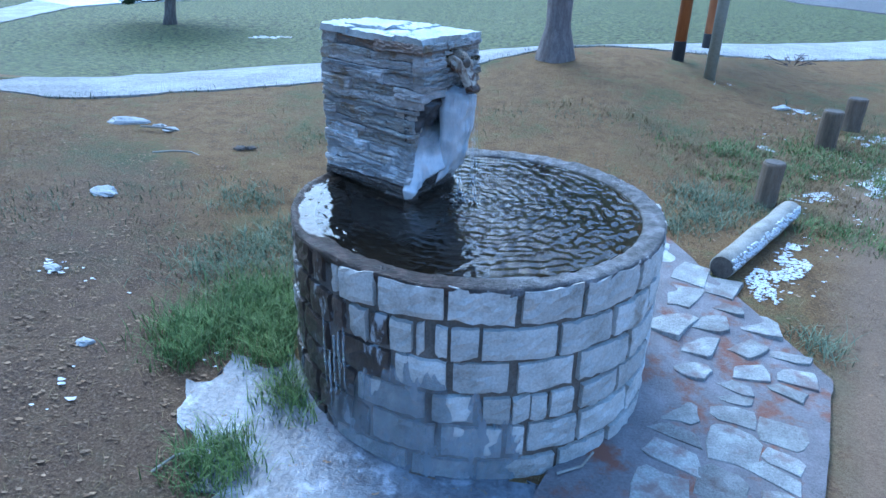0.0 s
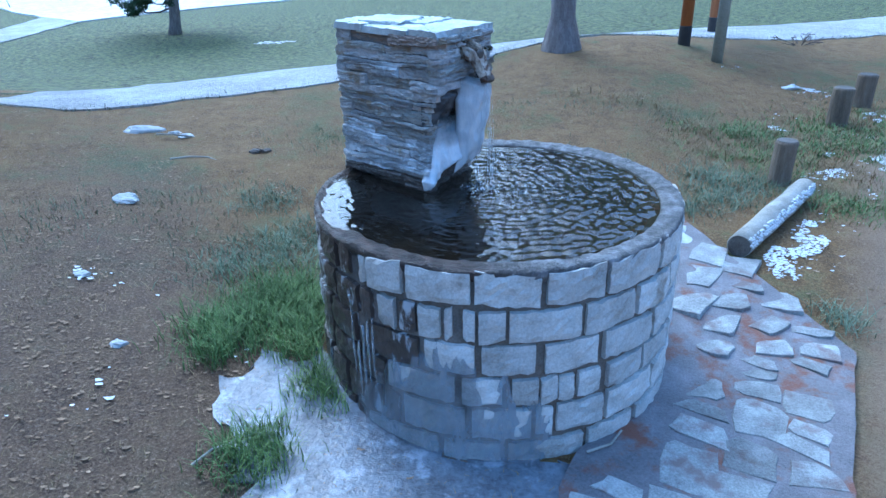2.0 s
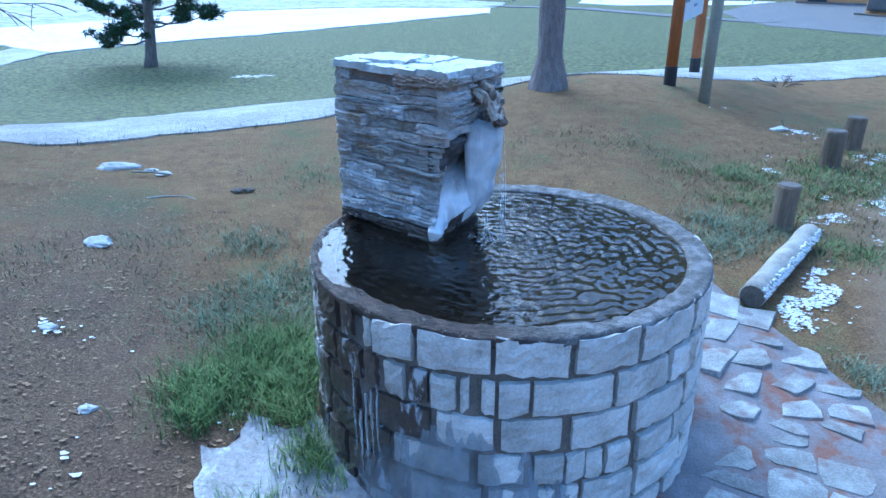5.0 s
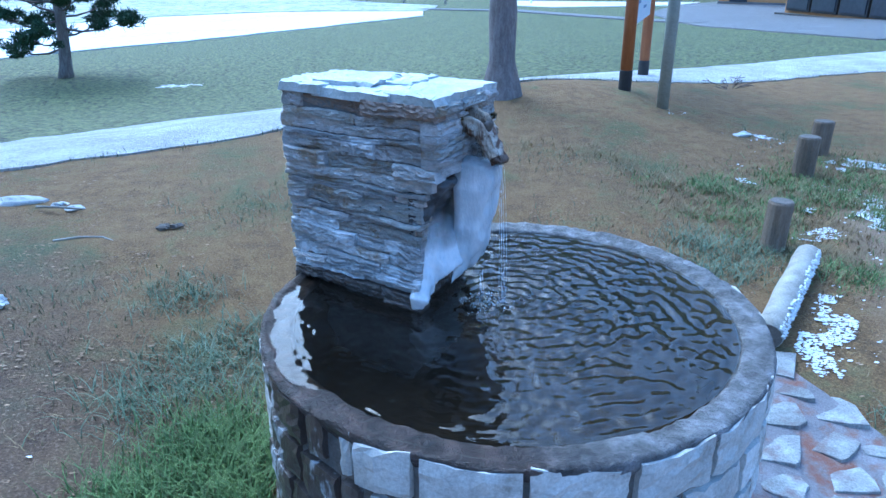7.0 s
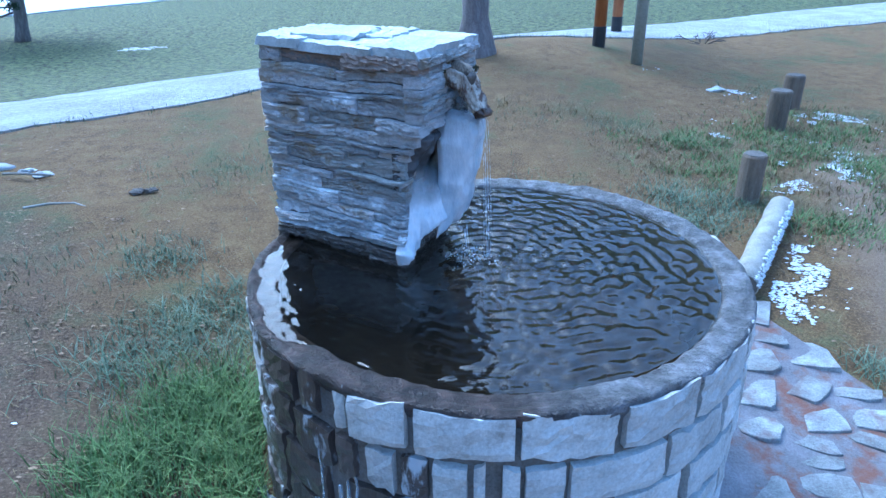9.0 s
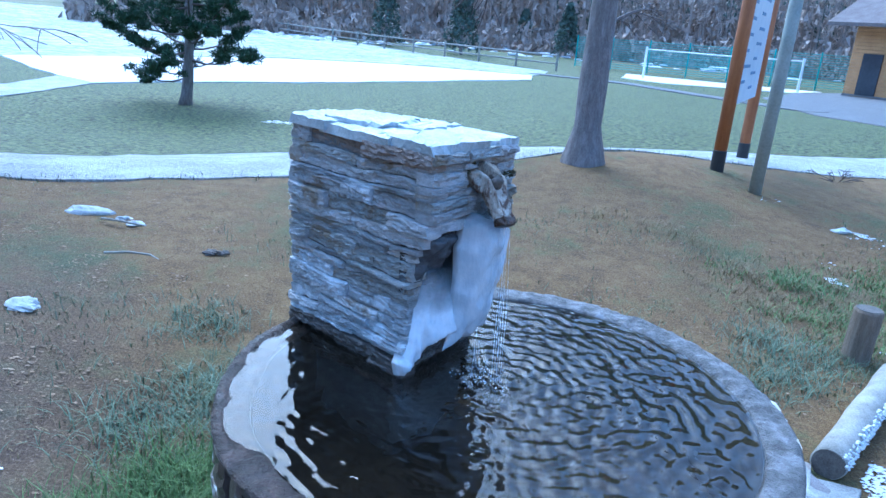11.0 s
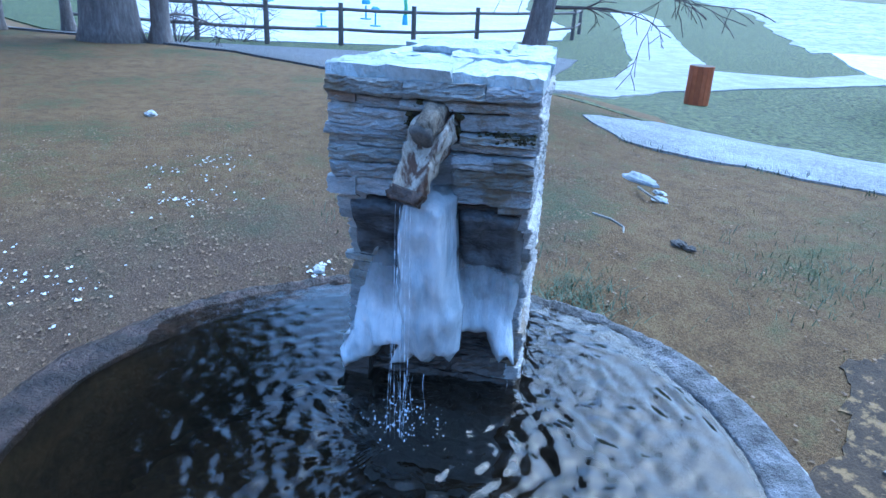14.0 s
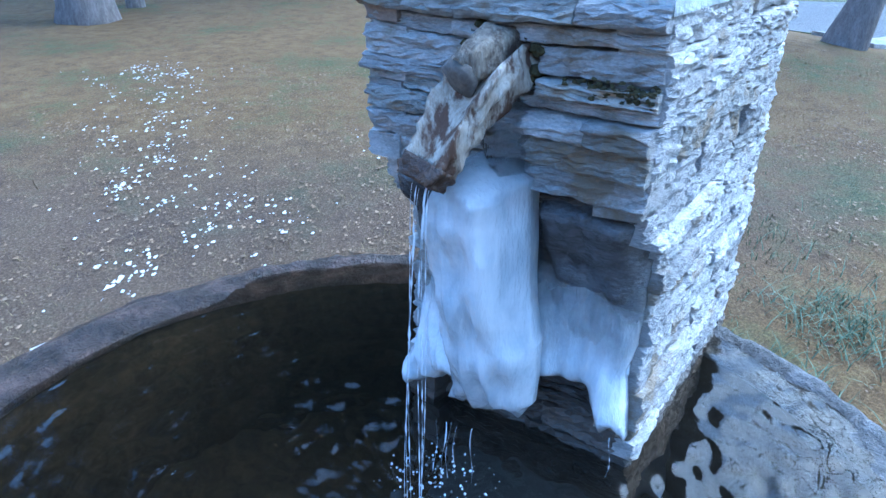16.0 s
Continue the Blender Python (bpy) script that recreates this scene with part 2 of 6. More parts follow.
SLATE_FILL = surface("joint_filling", (0.09, 0.09, 0.088), (0.17, 0.17, 0.167), (0.27, 0.27, 0.27), 14, 90, 0.85, 0.9, 0.012)
DRIFTWOOD = surface("weathered_wood", (0.07, 0.047, 0.03), (0.24, 0.185, 0.13), (0.60, 0.52, 0.40), 20, 120, 0.65, 1.0, 0.014, stretch=(2.2, 2.2, 0.6), spots=(0.06, 0.038, 0.024), spot_scale=20, spot_range=(0.53, 0.62))
SPOUT_WET = surface("soaked_wood", (0.018, 0.010, 0.006), (0.055, 0.030, 0.018), (0.13, 0.08, 0.05), 30, 120, 0.3, 0.9, 0.008)
SPOUT_PALE = surface("worn_wood", (0.20, 0.13, 0.08), (0.52, 0.44, 0.33), (0.80, 0.75, 0.65), 18, 130, 0.55, 0.9, 0.010, stretch=(2.2, 2.2, 0.5), spots=(0.11, 0.06, 0.035), spot_scale=24, spot_stretch=(1.6, 1.6, 0.5), spot_range=(0.50, 0.58))
WOOD_GREY = surface("grey_log", (0.14, 0.125, 0.10), (0.30, 0.285, 0.24), (0.46, 0.45, 0.41), 10, 120, 0.85, 0.7, 0.008)
WOOD_POST = surface("brown_post", (0.065, 0.048, 0.032), (0.155, 0.115, 0.078), (0.27, 0.22, 0.165), 9, 110, 0.85, 0.8, 0.010, stretch=(3, 3, 0.5), vary=0.2)
WOOD_END = surface("cut_end", (0.05, 0.042, 0.035), (0.11, 0.095, 0.08), (0.2, 0.18, 0.16), 20, 150, 0.9, 0.5, 0.005)
WOOD_ORANGE = surface("stained_timber", (0.20, 0.075, 0.03), (0.36, 0.14, 0.05), (0.48, 0.21, 0.08), 6, 60, 0.6, 0.4, 0.005, stretch=(3, 3, 0.3))
BLACK = surface("black_sleeve", (0.012, 0.012, 0.013), (0.02, 0.02, 0.021), (0.035, 0.035, 0.036), 8, 60, 0.6, 0.3, 0.004)
POLE_GREEN = surface("greenish_pole", (0.22, 0.25, 0.22), (0.33, 0.36, 0.33), (0.42, 0.45, 0.42), 4, 50, 0.6, 0.3, 0.004)
PANEL = surface("pale_panel", (0.55, 0.66, 0.74), (0.68, 0.77, 0.84), (0.8, 0.86, 0.9), 4, 40, 0.35, 0.1, 0.002)
PRINT = surface("blue_print", (0.12, 0.22, 0.36), (0.16, 0.28, 0.44), (0.22, 0.34, 0.5), 6, 40, 0.5, 0.1, 0.002)
BARK = surface("tree_bark", (0.09, 0.075, 0.07), (0.22, 0.195, 0.185), (0.40, 0.37, 0.36), 9, 60, 0.95, 1.0, 0.03, stretch=(2.4, 2.4, 0.5))
TWIG = surface("twig_bark", (0.06, 0.045, 0.04), (0.11, 0.09, 0.08), (0.18, 0.15, 0.14), 20, 90, 0.9, 0.4, 0.004)
NEEDLES = surface("pine_needles", (0.012, 0.032, 0.014), (0.028, 0.065, 0.028), (0.06, 0.11, 0.05), 4, 30, 0.8, 0.3, 0.01, island=0.35)
# far woods: base colours lightened to include some distance haze
FOREST = surface("bare_larch", (0.25, 0.20, 0.165), (0.34, 0.28, 0.235), (0.44, 0.37, 0.315), 0.5, 3.0, 0.95, 0.8, 0.3, island=0.18)
CONIFER = surface("far_conifer", (0.05, 0.07, 0.055), (0.085, 0.115, 0.09), (0.14, 0.175, 0.14), 0.8, 4.0, 0.95, 0.8, 0.2, island=0.25)
GRASS = surface("green_grass", (0.038, 0.07, 0.015), (0.10, 0.165, 0.038), (0.24, 0.32, 0.10), 5, 40, 0.7, 0.1, 0.002, island=0.35)
GRASS_GREY = surface("frosted_grass", (0.055, 0.08, 0.035), (0.115, 0.15, 0.075), (0.25, 0.30, 0.20), 5, 40, 0.8, 0.1, 0.002, island=0.35)
GRASS_DRY = surface("dry_grass", (0.115, 0.078, 0.033), (0.195, 0.138, 0.062), (0.33, 0.255, 0.135), 4, 40, 0.85, 0.1, 0.002, island=0.25)
LEAF = surface("leaf_litter", (0.075, 0.04, 0.018), (0.17, 0.105, 0.052), (0.36, 0.26, 0.165), 4, 40, 0.85, 0.1, 0.002, island=0.5)
SNOW = surface("old_snow", (0.55, 0.57, 0.59), (0.68, 0.69, 0.70), (0.78, 0.79, 0.80), 9, 90, 0.7, 0.5, 0.008)
ROCK = surface("pale_rock", (0.30, 0.31, 0.31), (0.44, 0.455, 0.45), (0.60, 0.61, 0.60), 9, 80, 0.85, 0.6, 0.01, vary=0.12)
PAVER = surface("paving_stone", (0.10, 0.10, 0.095), (0.22, 0.225, 0.215), (0.46, 0.47, 0.455), 10, 110, 0.75, 1.0, 0.012, vary=0.38, spots=(0.17, 0.135, 0.125), spot_scale=7, spot_range=(0.52, 0.64))
PAVE_BED = surface("paving_mortar", (0.085, 0.077, 0.08), (0.155, 0.143, 0.147), (0.28, 0.27, 0.28), 6, 110, 0.7, 0.9, 0.012, spots=(0.17, 0.075, 0.045), spot_scale=4.5, spot_range=(0.53, 0.63))
MUD = surface("wet_mud", (0.02, 0.013, 0.008), (0.05, 0.032, 0.018), (0.11, 0.075, 0.04), 14, 90, 0.9, 0.8, 0.012, spots=(0.26, 0.17, 0.07), spot_scale=16, spot_range=(0.52, 0.6))
MOSS = surface("moss", (0.022, 0.020, 0.008), (0.060, 0.048, 0.016), (0.12, 0.10, 0.035), 60, 240, 0.95, 1.0, 0.01)
BIN = surface("orange_bin", (0.34, 0.085, 0.03), (0.48, 0.13, 0.045), (0.56, 0.18, 0.07), 5, 50, 0.6, 0.2, 0.003, vary=0.12)
FENCE = surface("fence_wood", (0.09, 0.075, 0.065), (0.16, 0.14, 0.12), (0.24, 0.21, 0.19), 4, 40, 0.9, 0.4, 0.01)
CHALET = surface("chalet_wood", (0.34, 0.17, 0.06), (0.48, 0.26, 0.10), (0.58, 0.34, 0.15), 2, 20, 0.7, 0.3, 0.01)
ROOF = surface("roof_shingle", (0.09, 0.07, 0.06), (0.15, 0.12, 0.11), (0.22, 0.19, 0.18), 2, 14, 0.9, 0.4, 0.02)
DARK_GLASS = surface("dark_glazing", (0.02, 0.025, 0.035), (0.035, 0.04, 0.055), (0.05, 0.06, 0.08), 0.7, 5, 0.12, 0.05, 0.002)
WHITE_PAINT = surface("white_paint", (0.7, 0.71, 0.72), (0.78, 0.79, 0.8), (0.84, 0.85, 0.86), 5, 60, 0.5, 0.1, 0.002)
TEAL = surface("teal_paint", (0.05, 0.30, 0.27), (0.08, 0.40, 0.36), (0.12, 0.48, 0.43), 5, 60, 0.5, 0.1, 0.002)
NET = surface("green_net", (0.10, 0.27, 0.24), (0.15, 0.34, 0.30), (0.2, 0.42, 0.38), 3, 30, 0.8, 0.2, 0.004)
HUES = [surface("toy_" + n, tuple(c * 0.8 for c in rgb), rgb, tuple(min(1, c * 1.15) for c in rgb), 4, 40, 0.5, 0.1, 0.002)
        for n, rgb in (("red", (0.6, 0.18, 0.14)), ("orange", (0.66, 0.36, 0.14)), ("yellow", (0.68, 0.58, 0.25)), ("green", (0.16, 0.42, 0.2)), ("blue", (0.14, 0.36, 0.5)))]
def ice_material(name, clear_top, rough, through_low):
    """Milky below, clearer and greyer towards the top, with long smooth runs and sharp small relief."""
    m, nt, bsdf, geo = nodes_of(name)
    runs, lumps, fine = noise_node(nt, geo, 24.0, 5.0, 0.6, (1, 1, 0.30)), noise_node(nt, geo, 11.0, 4.0, 0.6), noise_node(nt, geo, 70.0, 3.0, 0.6, (1, 1, 0.45))
    low = axis_mask(nt, geo, 0, 0, -1, -clear_top[1], -clear_top[0], 0.12, 9.0)
    col = mix_node(nt, mask_node(nt, runs, 0.36, 0.64), (0.62, 0.68, 0.74), (0.96, 0.98, 1.0))
    col = mix_node(nt, mask_node(nt, lumps, 0.45, 0.7), col, (0.97, 0.98, 1.0))
    col = mix_node(nt, low, (0.62, 0.64, 0.66), col)
    nt.links.new(col, bsdf.inputs["Base Color"])
    nt.links.new(mask_out(nt, low, 0.95, through_low), bsdf.inputs["Transmission Weight"])
    bsdf.inputs["Roughness"].default_value, bsdf.inputs["IOR"].default_value = rough, 1.31
    bump_node(nt, bsdf, mix_node(nt, 0.4, runs, mix_node(nt, 0.6, lumps, fine)), 0.9, 0.014)
    return m


ICE = ice_material("milky_ice", (1.02, 1.16), 0.08, 0.28)
ICE_GREY = ice_material("grey_ice", (0.82, 0.93), 0.12, 0.12)
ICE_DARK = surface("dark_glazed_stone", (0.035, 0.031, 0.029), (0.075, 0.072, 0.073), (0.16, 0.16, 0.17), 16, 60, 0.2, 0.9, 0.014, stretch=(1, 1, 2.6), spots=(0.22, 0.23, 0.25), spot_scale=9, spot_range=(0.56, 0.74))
ICE_SHEET = surface("frozen_overflow", (0.05, 0.05, 0.055), (0.12, 0.13, 0.148), (0.27, 0.295, 0.34), 5, 34, 0.26, 0.9, 0.016, spots=(0.33, 0.355, 0.40), spot_scale=7, spot_range=(0.56, 0.66))
ICE_COAT = clear("clear_ice", (0.74, 0.77, 0.81), 0.22, 1.31, 0.97, milk=(0.60, 0.64, 0.70), milky=0.70, bump=0.8, bump_scale=14, stretch=(1, 1, 0.35))
WATER = clear("spring_water", (0.36, 0.32, 0.26), 0.03, 1.33, 0.99)
PUDDLE = clear("puddle_water", (0.10, 0.10, 0.09), 0.03, 1.33, 0.0)
STREAM = clear("falling_water", (0.90, 0.94, 1.0), 0.1, 1.33, 0.3)


# ---- builders ----
def mesh_object(name, bm, material):
    data = bpy.data.meshes.new(name)
    bm.to_mesh(data)
    bm.free()
    data.materials.append(material)
    return new(name, data)


def smooth(ob, angle=40):
    ob.data.polygons.foreach_set("use_smooth", [True] * len(ob.data.polygons))
    return ob


def part(name, bm, material, parent, label=""):
    ob = mesh_object(name, bm, material)
    ob.parent = parent
    if parent.parent is None:
        ob.matrix_parent_inverse = Matrix.Translation(parent.location).inverted()
    if label:
        ob["label"] = label
    return ob


def thing(name, place, label, category, group="", kind=""):
    ob = new(name)
    ob.location = place
    ob.matrix_world = Matrix.Translation(place)
    return tagged(ob, label, category, group, kind)


def wav(x, y, z=0.0, s=1.0):
    return noise.noise(Vector((x * s, y * s, z * s)))


def tube(bm, pts, radii, seg=10, rough=0.0, scale=8.0, cap=True):
    """A tapered round bar along points, with an uneven skin."""
    rings = []
    pts = [Vector(p) for p in pts]
    for i, p in enumerate(pts):
        ahead = (pts[min(i + 1, len(pts) - 1)] - pts[max(i - 1, 0)]).normalized()
        side = ahead.cross(Vector((0.31, 0.17, 1.0)))
        if side.length < 1e-3:
            side = ahead.cross(Vector((1, 0, 0)))
        side.normalize()
        up = side.cross(ahead)
        ring = []
        for k in range(seg):
            a = 2 * math.pi * k / seg
            out = math.cos(a) * side + math.sin(a) * up
            q = p + out * radii[i]
            ring.append(bm.verts.new(p + out * radii[i] * (1 + rough * noise.noise(q * scale))))
        rings.append(ring)
    for r0, r1 in zip(rings, rings[1:]):
        for k in range(seg):
            bm.faces.new((r0[k], r0[(k + 1) % seg], r1[(k + 1) % seg], r1[k]))
    if cap:
        bm.faces.new(rings[0][::-1])
        bm.faces.new(rings[-1])
    return rings


def box(bm, x0, x1, y0, y1, z0, z1, m=None, bevel=0.0):
    r = bmesh.ops.create_cube(bm, size=1.0)
    for v in r["verts"]:
        v.co = Vector(((x0 + x1) / 2 + v.co.x * (x1 - x0), (y0 + y1) / 2 + v.co.y * (y1 - y0), (z0 + z1) / 2 + v.co.z * (z1 - z0)))
    if bevel:
        bmesh.ops.bevel(bm, geom=list({e for v in r["verts"] for e in v.link_edges}), offset=bevel, segments=2, affect="EDGES", profile=0.5)
    if m:
        bmesh.ops.transform(bm, matrix=m, verts=bm.verts)
    return bm


def slab(at, u0, u1, v0, v1, out, depth, nu, nv, rough, seed, leaf=0.0):
    """A roughly dressed stone on any surface: at(u, v, w) gives the place, w outwards."""
    bm = bmesh.new()
    rnd = random.Random(seed)
    skew = [rnd.uniform(-1, 1) for _ in range(4)]
    du, dv = (u1 - u0), (v1 - v0)
    front = []
    for j in range(nv + 1):
        row = []
        for i in range(nu + 1):
            a, b = i / nu, j / nv
            edge = (i in (0, nu)) + (j in (0, nv))
            u = u0 + du * a + (skew[0] * (b - 0.5) * 0.10 * min(du, dv) if i in (0, nu) else 0) + rnd.uniform(-1, 1) * 0.03 * du / nu
            v = v0 + dv * b + (skew[1] * (a - 0.5) * 0.16 * dv if j in (0, nv) else 0) + rnd.uniform(-1, 1) * 0.05 * dv
            w = out - rough * 0.8 * edge + rough * (rnd.uniform(-1, 1) + 0.5 * skew[2] * (a - 0.5) + 0.5 * skew[3] * (b - 0.5)) + leaf * (noise.noise(Vector((u * 7, v * 110, out * 90))) + 0.6 * noise.noise(Vector((u * 32, v * 60, out * 50 + 7))))
            row.append(bm.verts.new(at(u, v, w)))
        front.append(row)
    for j in range(nv):
        for i in range(nu):
            bm.faces.new((front[j][i], front[j][i + 1], front[j + 1][i + 1], front[j + 1][i]))
    loop = front[0] + [r[-1] for r in front[1:]] + front[-1][-2::-1] + [r[0] for r in front[-2:0:-1]]
    uv = [(i / nu, 0) for i in range(nu + 1)] + [(1, j / nv) for j in range(1, nv + 1)] + [(i / nu, 1) for i in range(nu - 1, -1, -1)] + [(0, j / nv) for j in range(nv - 1, 0, -1)]
    back = [bm.verts.new(at(u0 + du * a, v0 + dv * b, out - depth)) for a, b in uv]
    n = len(loop)
    for k in range(n):
        bm.faces.new((loop[k], back[k], back[(k + 1) % n], loop[(k + 1) % n]))
    bm.faces.new(back[::-1])
    bmesh.ops.recalc_face_normals(bm, faces=bm.faces)
    return bm


def inside(poly, x, y):
    hit = False
    for (ax, ay), (bx, by) in zip(poly, poly[1:] + poly[:1]):
        if (ay > y) != (by > y) and x < (bx - ax) * (y - ay) / (by - ay) + ax:
            hit = not hit
    return hit


def sheet(name, outline, lift, cell, material, ragged, label, category, under=0.0):
    """A sheet of ground of its own that follows the terrain, with an uneven border."""
    pts = []
    for (ax, ay), (bx, by) in zip(outline, outline[1:] + outline[:1]):
        n = max(1, int(math.hypot(bx - ax, by - ay) / (cell * 0.7)))
        for k in range(n):
            x, y = ax + (bx - ax) * k / n, ay + (by - ay) * k / n
            pts.append((x + ragged * wav(x, y, 3.1, 0.9 / cell), y + ragged * wav(x, y, 9.7, 0.9 / cell)))
    bm = bmesh.new()
    bm.faces.new([bm.verts.new((x, y, 0)) for x, y in pts])
    bmesh.ops.recalc_face_normals(bm, faces=bm.faces)
    for axis, lo, hi in ((0, min(p[0] for p in pts), max(p[0] for p in pts)), (1, min(p[1] for p in pts), max(p[1] for p in pts))):
        for k in range(1, int((hi - lo) / cell) + 1):
            co, no = [0, 0, 0], [0, 0, 0]
            co[axis], no[axis] = lo + k * cell, 1
            bmesh.ops.bisect_plane(bm, geom=list(bm.verts) + list(bm.edges) + list(bm.faces), plane_co=co, plane_no=no, dist=1e-5)
    bmesh.ops.triangulate(bm, faces=bm.faces)
    for f in bm.faces:
        if f.normal.z < 0:
            f.normal_flip()
    for v in bm.verts:
        v.co.z = ground_z(v.co.x, v.co.y) + lift
    if not under:
        border = [e for e in bm.edges if e.is_boundary]
        r = bmesh.ops.extrude_edge_only(bm, edges=border)
        for v in r["geom"]:
            if isinstance(v, bmesh.types.BMVert):
                v.co.z -= 0.02 + 0.08 * cell + lift
    if under:
        r = bmesh.ops.extrude_face_region(bm, geom=list(bm.faces))
        for v in r["geom"]:
            if isinstance(v, bmesh.types.BMVert):
                v.co.z += under
    return tagged(mesh_object(name, bm, material), label, category, kind="structure")


def blades(name, spots, material, label, height, width, lean=0.5, seed=1):
    """Grass as one mesh: each blade a bent, tapering strip."""
    rnd = random.Random(seed)
    verts, faces = [], []
    for x, y, k in spots:
        h, a, w = rnd.uniform(*height) * k, rnd.uniform(0, 2 * math.pi), rnd.uniform(0.6, 1.0) * width
        dx, dy = math.cos(a), math.sin(a)
        b = rnd.uniform(0.2, 1.0) * lean * h
        z, i = ground_z(x, y) - 0.004, len(verts)
        verts += [(x - dy * w, y + dx * w, z), (x + dy * w, y - dx * w, z), (x - dy * w * 0.7 + dx * b * 0.35, y + dx * w * 0.7 + dy * b * 0.35, z + h * 0.6),
                  (x + dy * w * 0.7 + dx * b * 0.35, y - dx * w * 0.7 + dy * b * 0.35, z + h * 0.6), (x + dx * b, y + dy * b, z + h)]
        faces += [(i, i + 1, i + 3, i + 2), (i + 2, i + 3, i + 4)]
    data = bpy.data.meshes.new(name)
    data.from_pydata(verts, [], faces)
    data.materials.append(material)
    return tagged(new(name, data), label, "grass", kind="stuff")


def flakes(name, spots, material, label, category, size, seed=1, tilt=0.4, thick=0.6):
    """Litter or snow crumbs as one mesh: small uneven, thick chips lying on the ground."""
    rnd = random.Random(seed)
    verts, faces = [], []
    for x, y, k in spots:
        s, a, i = rnd.uniform(*size) * k, rnd.uniform(0, 6.28), len(verts)
        z = ground_z(x, y)
        tx, ty = rnd.uniform(-tilt, tilt), rnd.uniform(-tilt, tilt)
        n = 5
        for lift, r in ((0.0, 1.0), (0.35, 0.6)):
            for c in range(n):
                b = a + 6.283 * c / n + rnd.uniform(-0.3, 0.3)
                q = s * r * rnd.uniform(0.6, 1.2)
                px, py = q * math.cos(b), q * 0.6 * math.sin(b)
                verts.append((x + px, y + py, z + lift * s * thick + 0.004 + abs(px * tx + py * ty)))
        faces += [(i + c, i + (c + 1) % n, i + n + (c + 1) % n, i + n + c) for c in range(n)] + [tuple(i + n + c for c in range(n))]
    data = bpy.data.meshes.new(name)
    data.from_pydata(verts, [], faces)
    data.materials.append(material)
    return tagged(new(name, data), label, category, kind="stuff")


def scatter(n, x0, x1, y0, y1, seed, keep):
    rnd, out = random.Random(seed), []
    while n > 0:
        x, y = rnd.uniform(x0, x1), rnd.uniform(y0, y1)
        k = keep(x, y)
        if rnd.random() < k:
            out.append((x, y, rnd.uniform(0.7, 1.15)))
        n -= 1
    return out


def blob(bm, place, size, seed, rough=0.25, rings=5, seg=9):
    """An uneven lump, flattened below."""
    rnd = random.Random(seed)
    off = Vector((rnd.uniform(0, 50), rnd.uniform(0, 50), rnd.uniform(0, 50)))
    r = bmesh.ops.create_uvsphere(bm, u_segments=seg, v_segments=rings, radius=1.0)
    for v in r["verts"]:
        k = 1 + rough * 1.6 * noise.noise(v.co * 1.3 + off) + rough * 0.6 * noise.noise(v.co * 3.5 + off)
        q = v.co * k
        v.co = Vector(place) + Vector((q.x * size[0], q.y * size[1], max(q.z, -0.5) * size[2]))


def branch(bm, start, way, length, radius, depth, rnd, droop=0.05, seg=5, kids=4):
    """A bare limb with its twigs."""
    pts, radii, p, d = [Vector(start)], [radius], Vector(start), Vector(way).normalized()
    n = 5 if depth else 3
    for i in range(n):
        d = (d + Vector((rnd.uniform(-1, 1), rnd.uniform(-1, 1), rnd.uniform(-1, 1))) * 0.17 + Vector((0, 0, -droop))).normalized()
        p = p + d * length / n
        pts.append(p.copy())
        radii.append(max(radius * (1 - (i + 1) / n * 0.85), 0.0045))
    tube(bm, pts, radii, seg, cap=False)
    if depth:
        for c in range(kids):
            i = rnd.randint(1, n)
            side = Vector((rnd.uniform(-1, 1), rnd.uniform(-1, 1), rnd.uniform(-0.6, 0.5)))
            branch(bm, pts[i], (pts[i] - pts[i - 1]).normalized() + side * 0.9, length * rnd.uniform(0.3, 0.55), radii[i] * 0.6 + 0.001, depth - 1, rnd, droop, 4, kids)

# ---- ground ----
def spaced(reach, first, grow):
    out, x = [0.0], 0.0
    while x < reach:
        x += first + grow * x
        out.append(x)
    return [-v for v in out[:0:-1]] + out


xs = spaced(700.0, 0.07, 0.05)


def skyline(x, y):
    """Unseen upper slopes, added to darken the water's reflections: steep to the north and east, low towards the west.
    """
    d, a = math.hypot(x, y), math.degrees(math.atan2(x, y))
    rise = 0.22 + 0.16 * step01(-16, 14, a) * step01(80, 45, a)
    return d * rise * step01(300, 640, d) * (1 + 0.10 * wav(a * 0.05, d * 0.004, 2))


def bare(x, y):
    return step01(14, 5, math.hypot(x, y)) * step01(1.25, 1.9, math.hypot(x - 0.15, y + 0.45)) * step01(0.55, 0.95, math.hypot(x + 0.2, y - 1.8))


verts = [(x, y, ground_z(x, y) + skyline(x, y) + (0.018 * wav(x, y, 0, 2.2) + 0.008 * wav(x, y, 4, 7)) * bare(x, y) * step01(0.5, 0.0, off_mound(x, y)) - 0.05 * step01(2.0, 4.0, off_mound(x, y))) for y in xs for x in xs]
n = len(xs)
data = bpy.data.meshes.new("ground")
data.from_pydata(verts, [], [(j * n + i, j * n + i + 1, (j + 1) * n + i + 1, (j + 1) * n + i) for j in range(n - 1) for i in range(n - 1)])
data.materials.append(TURF)
tagged(smooth(new("ground", data)), "brown winter turf strewn with dry needles", "ground", kind="structure")

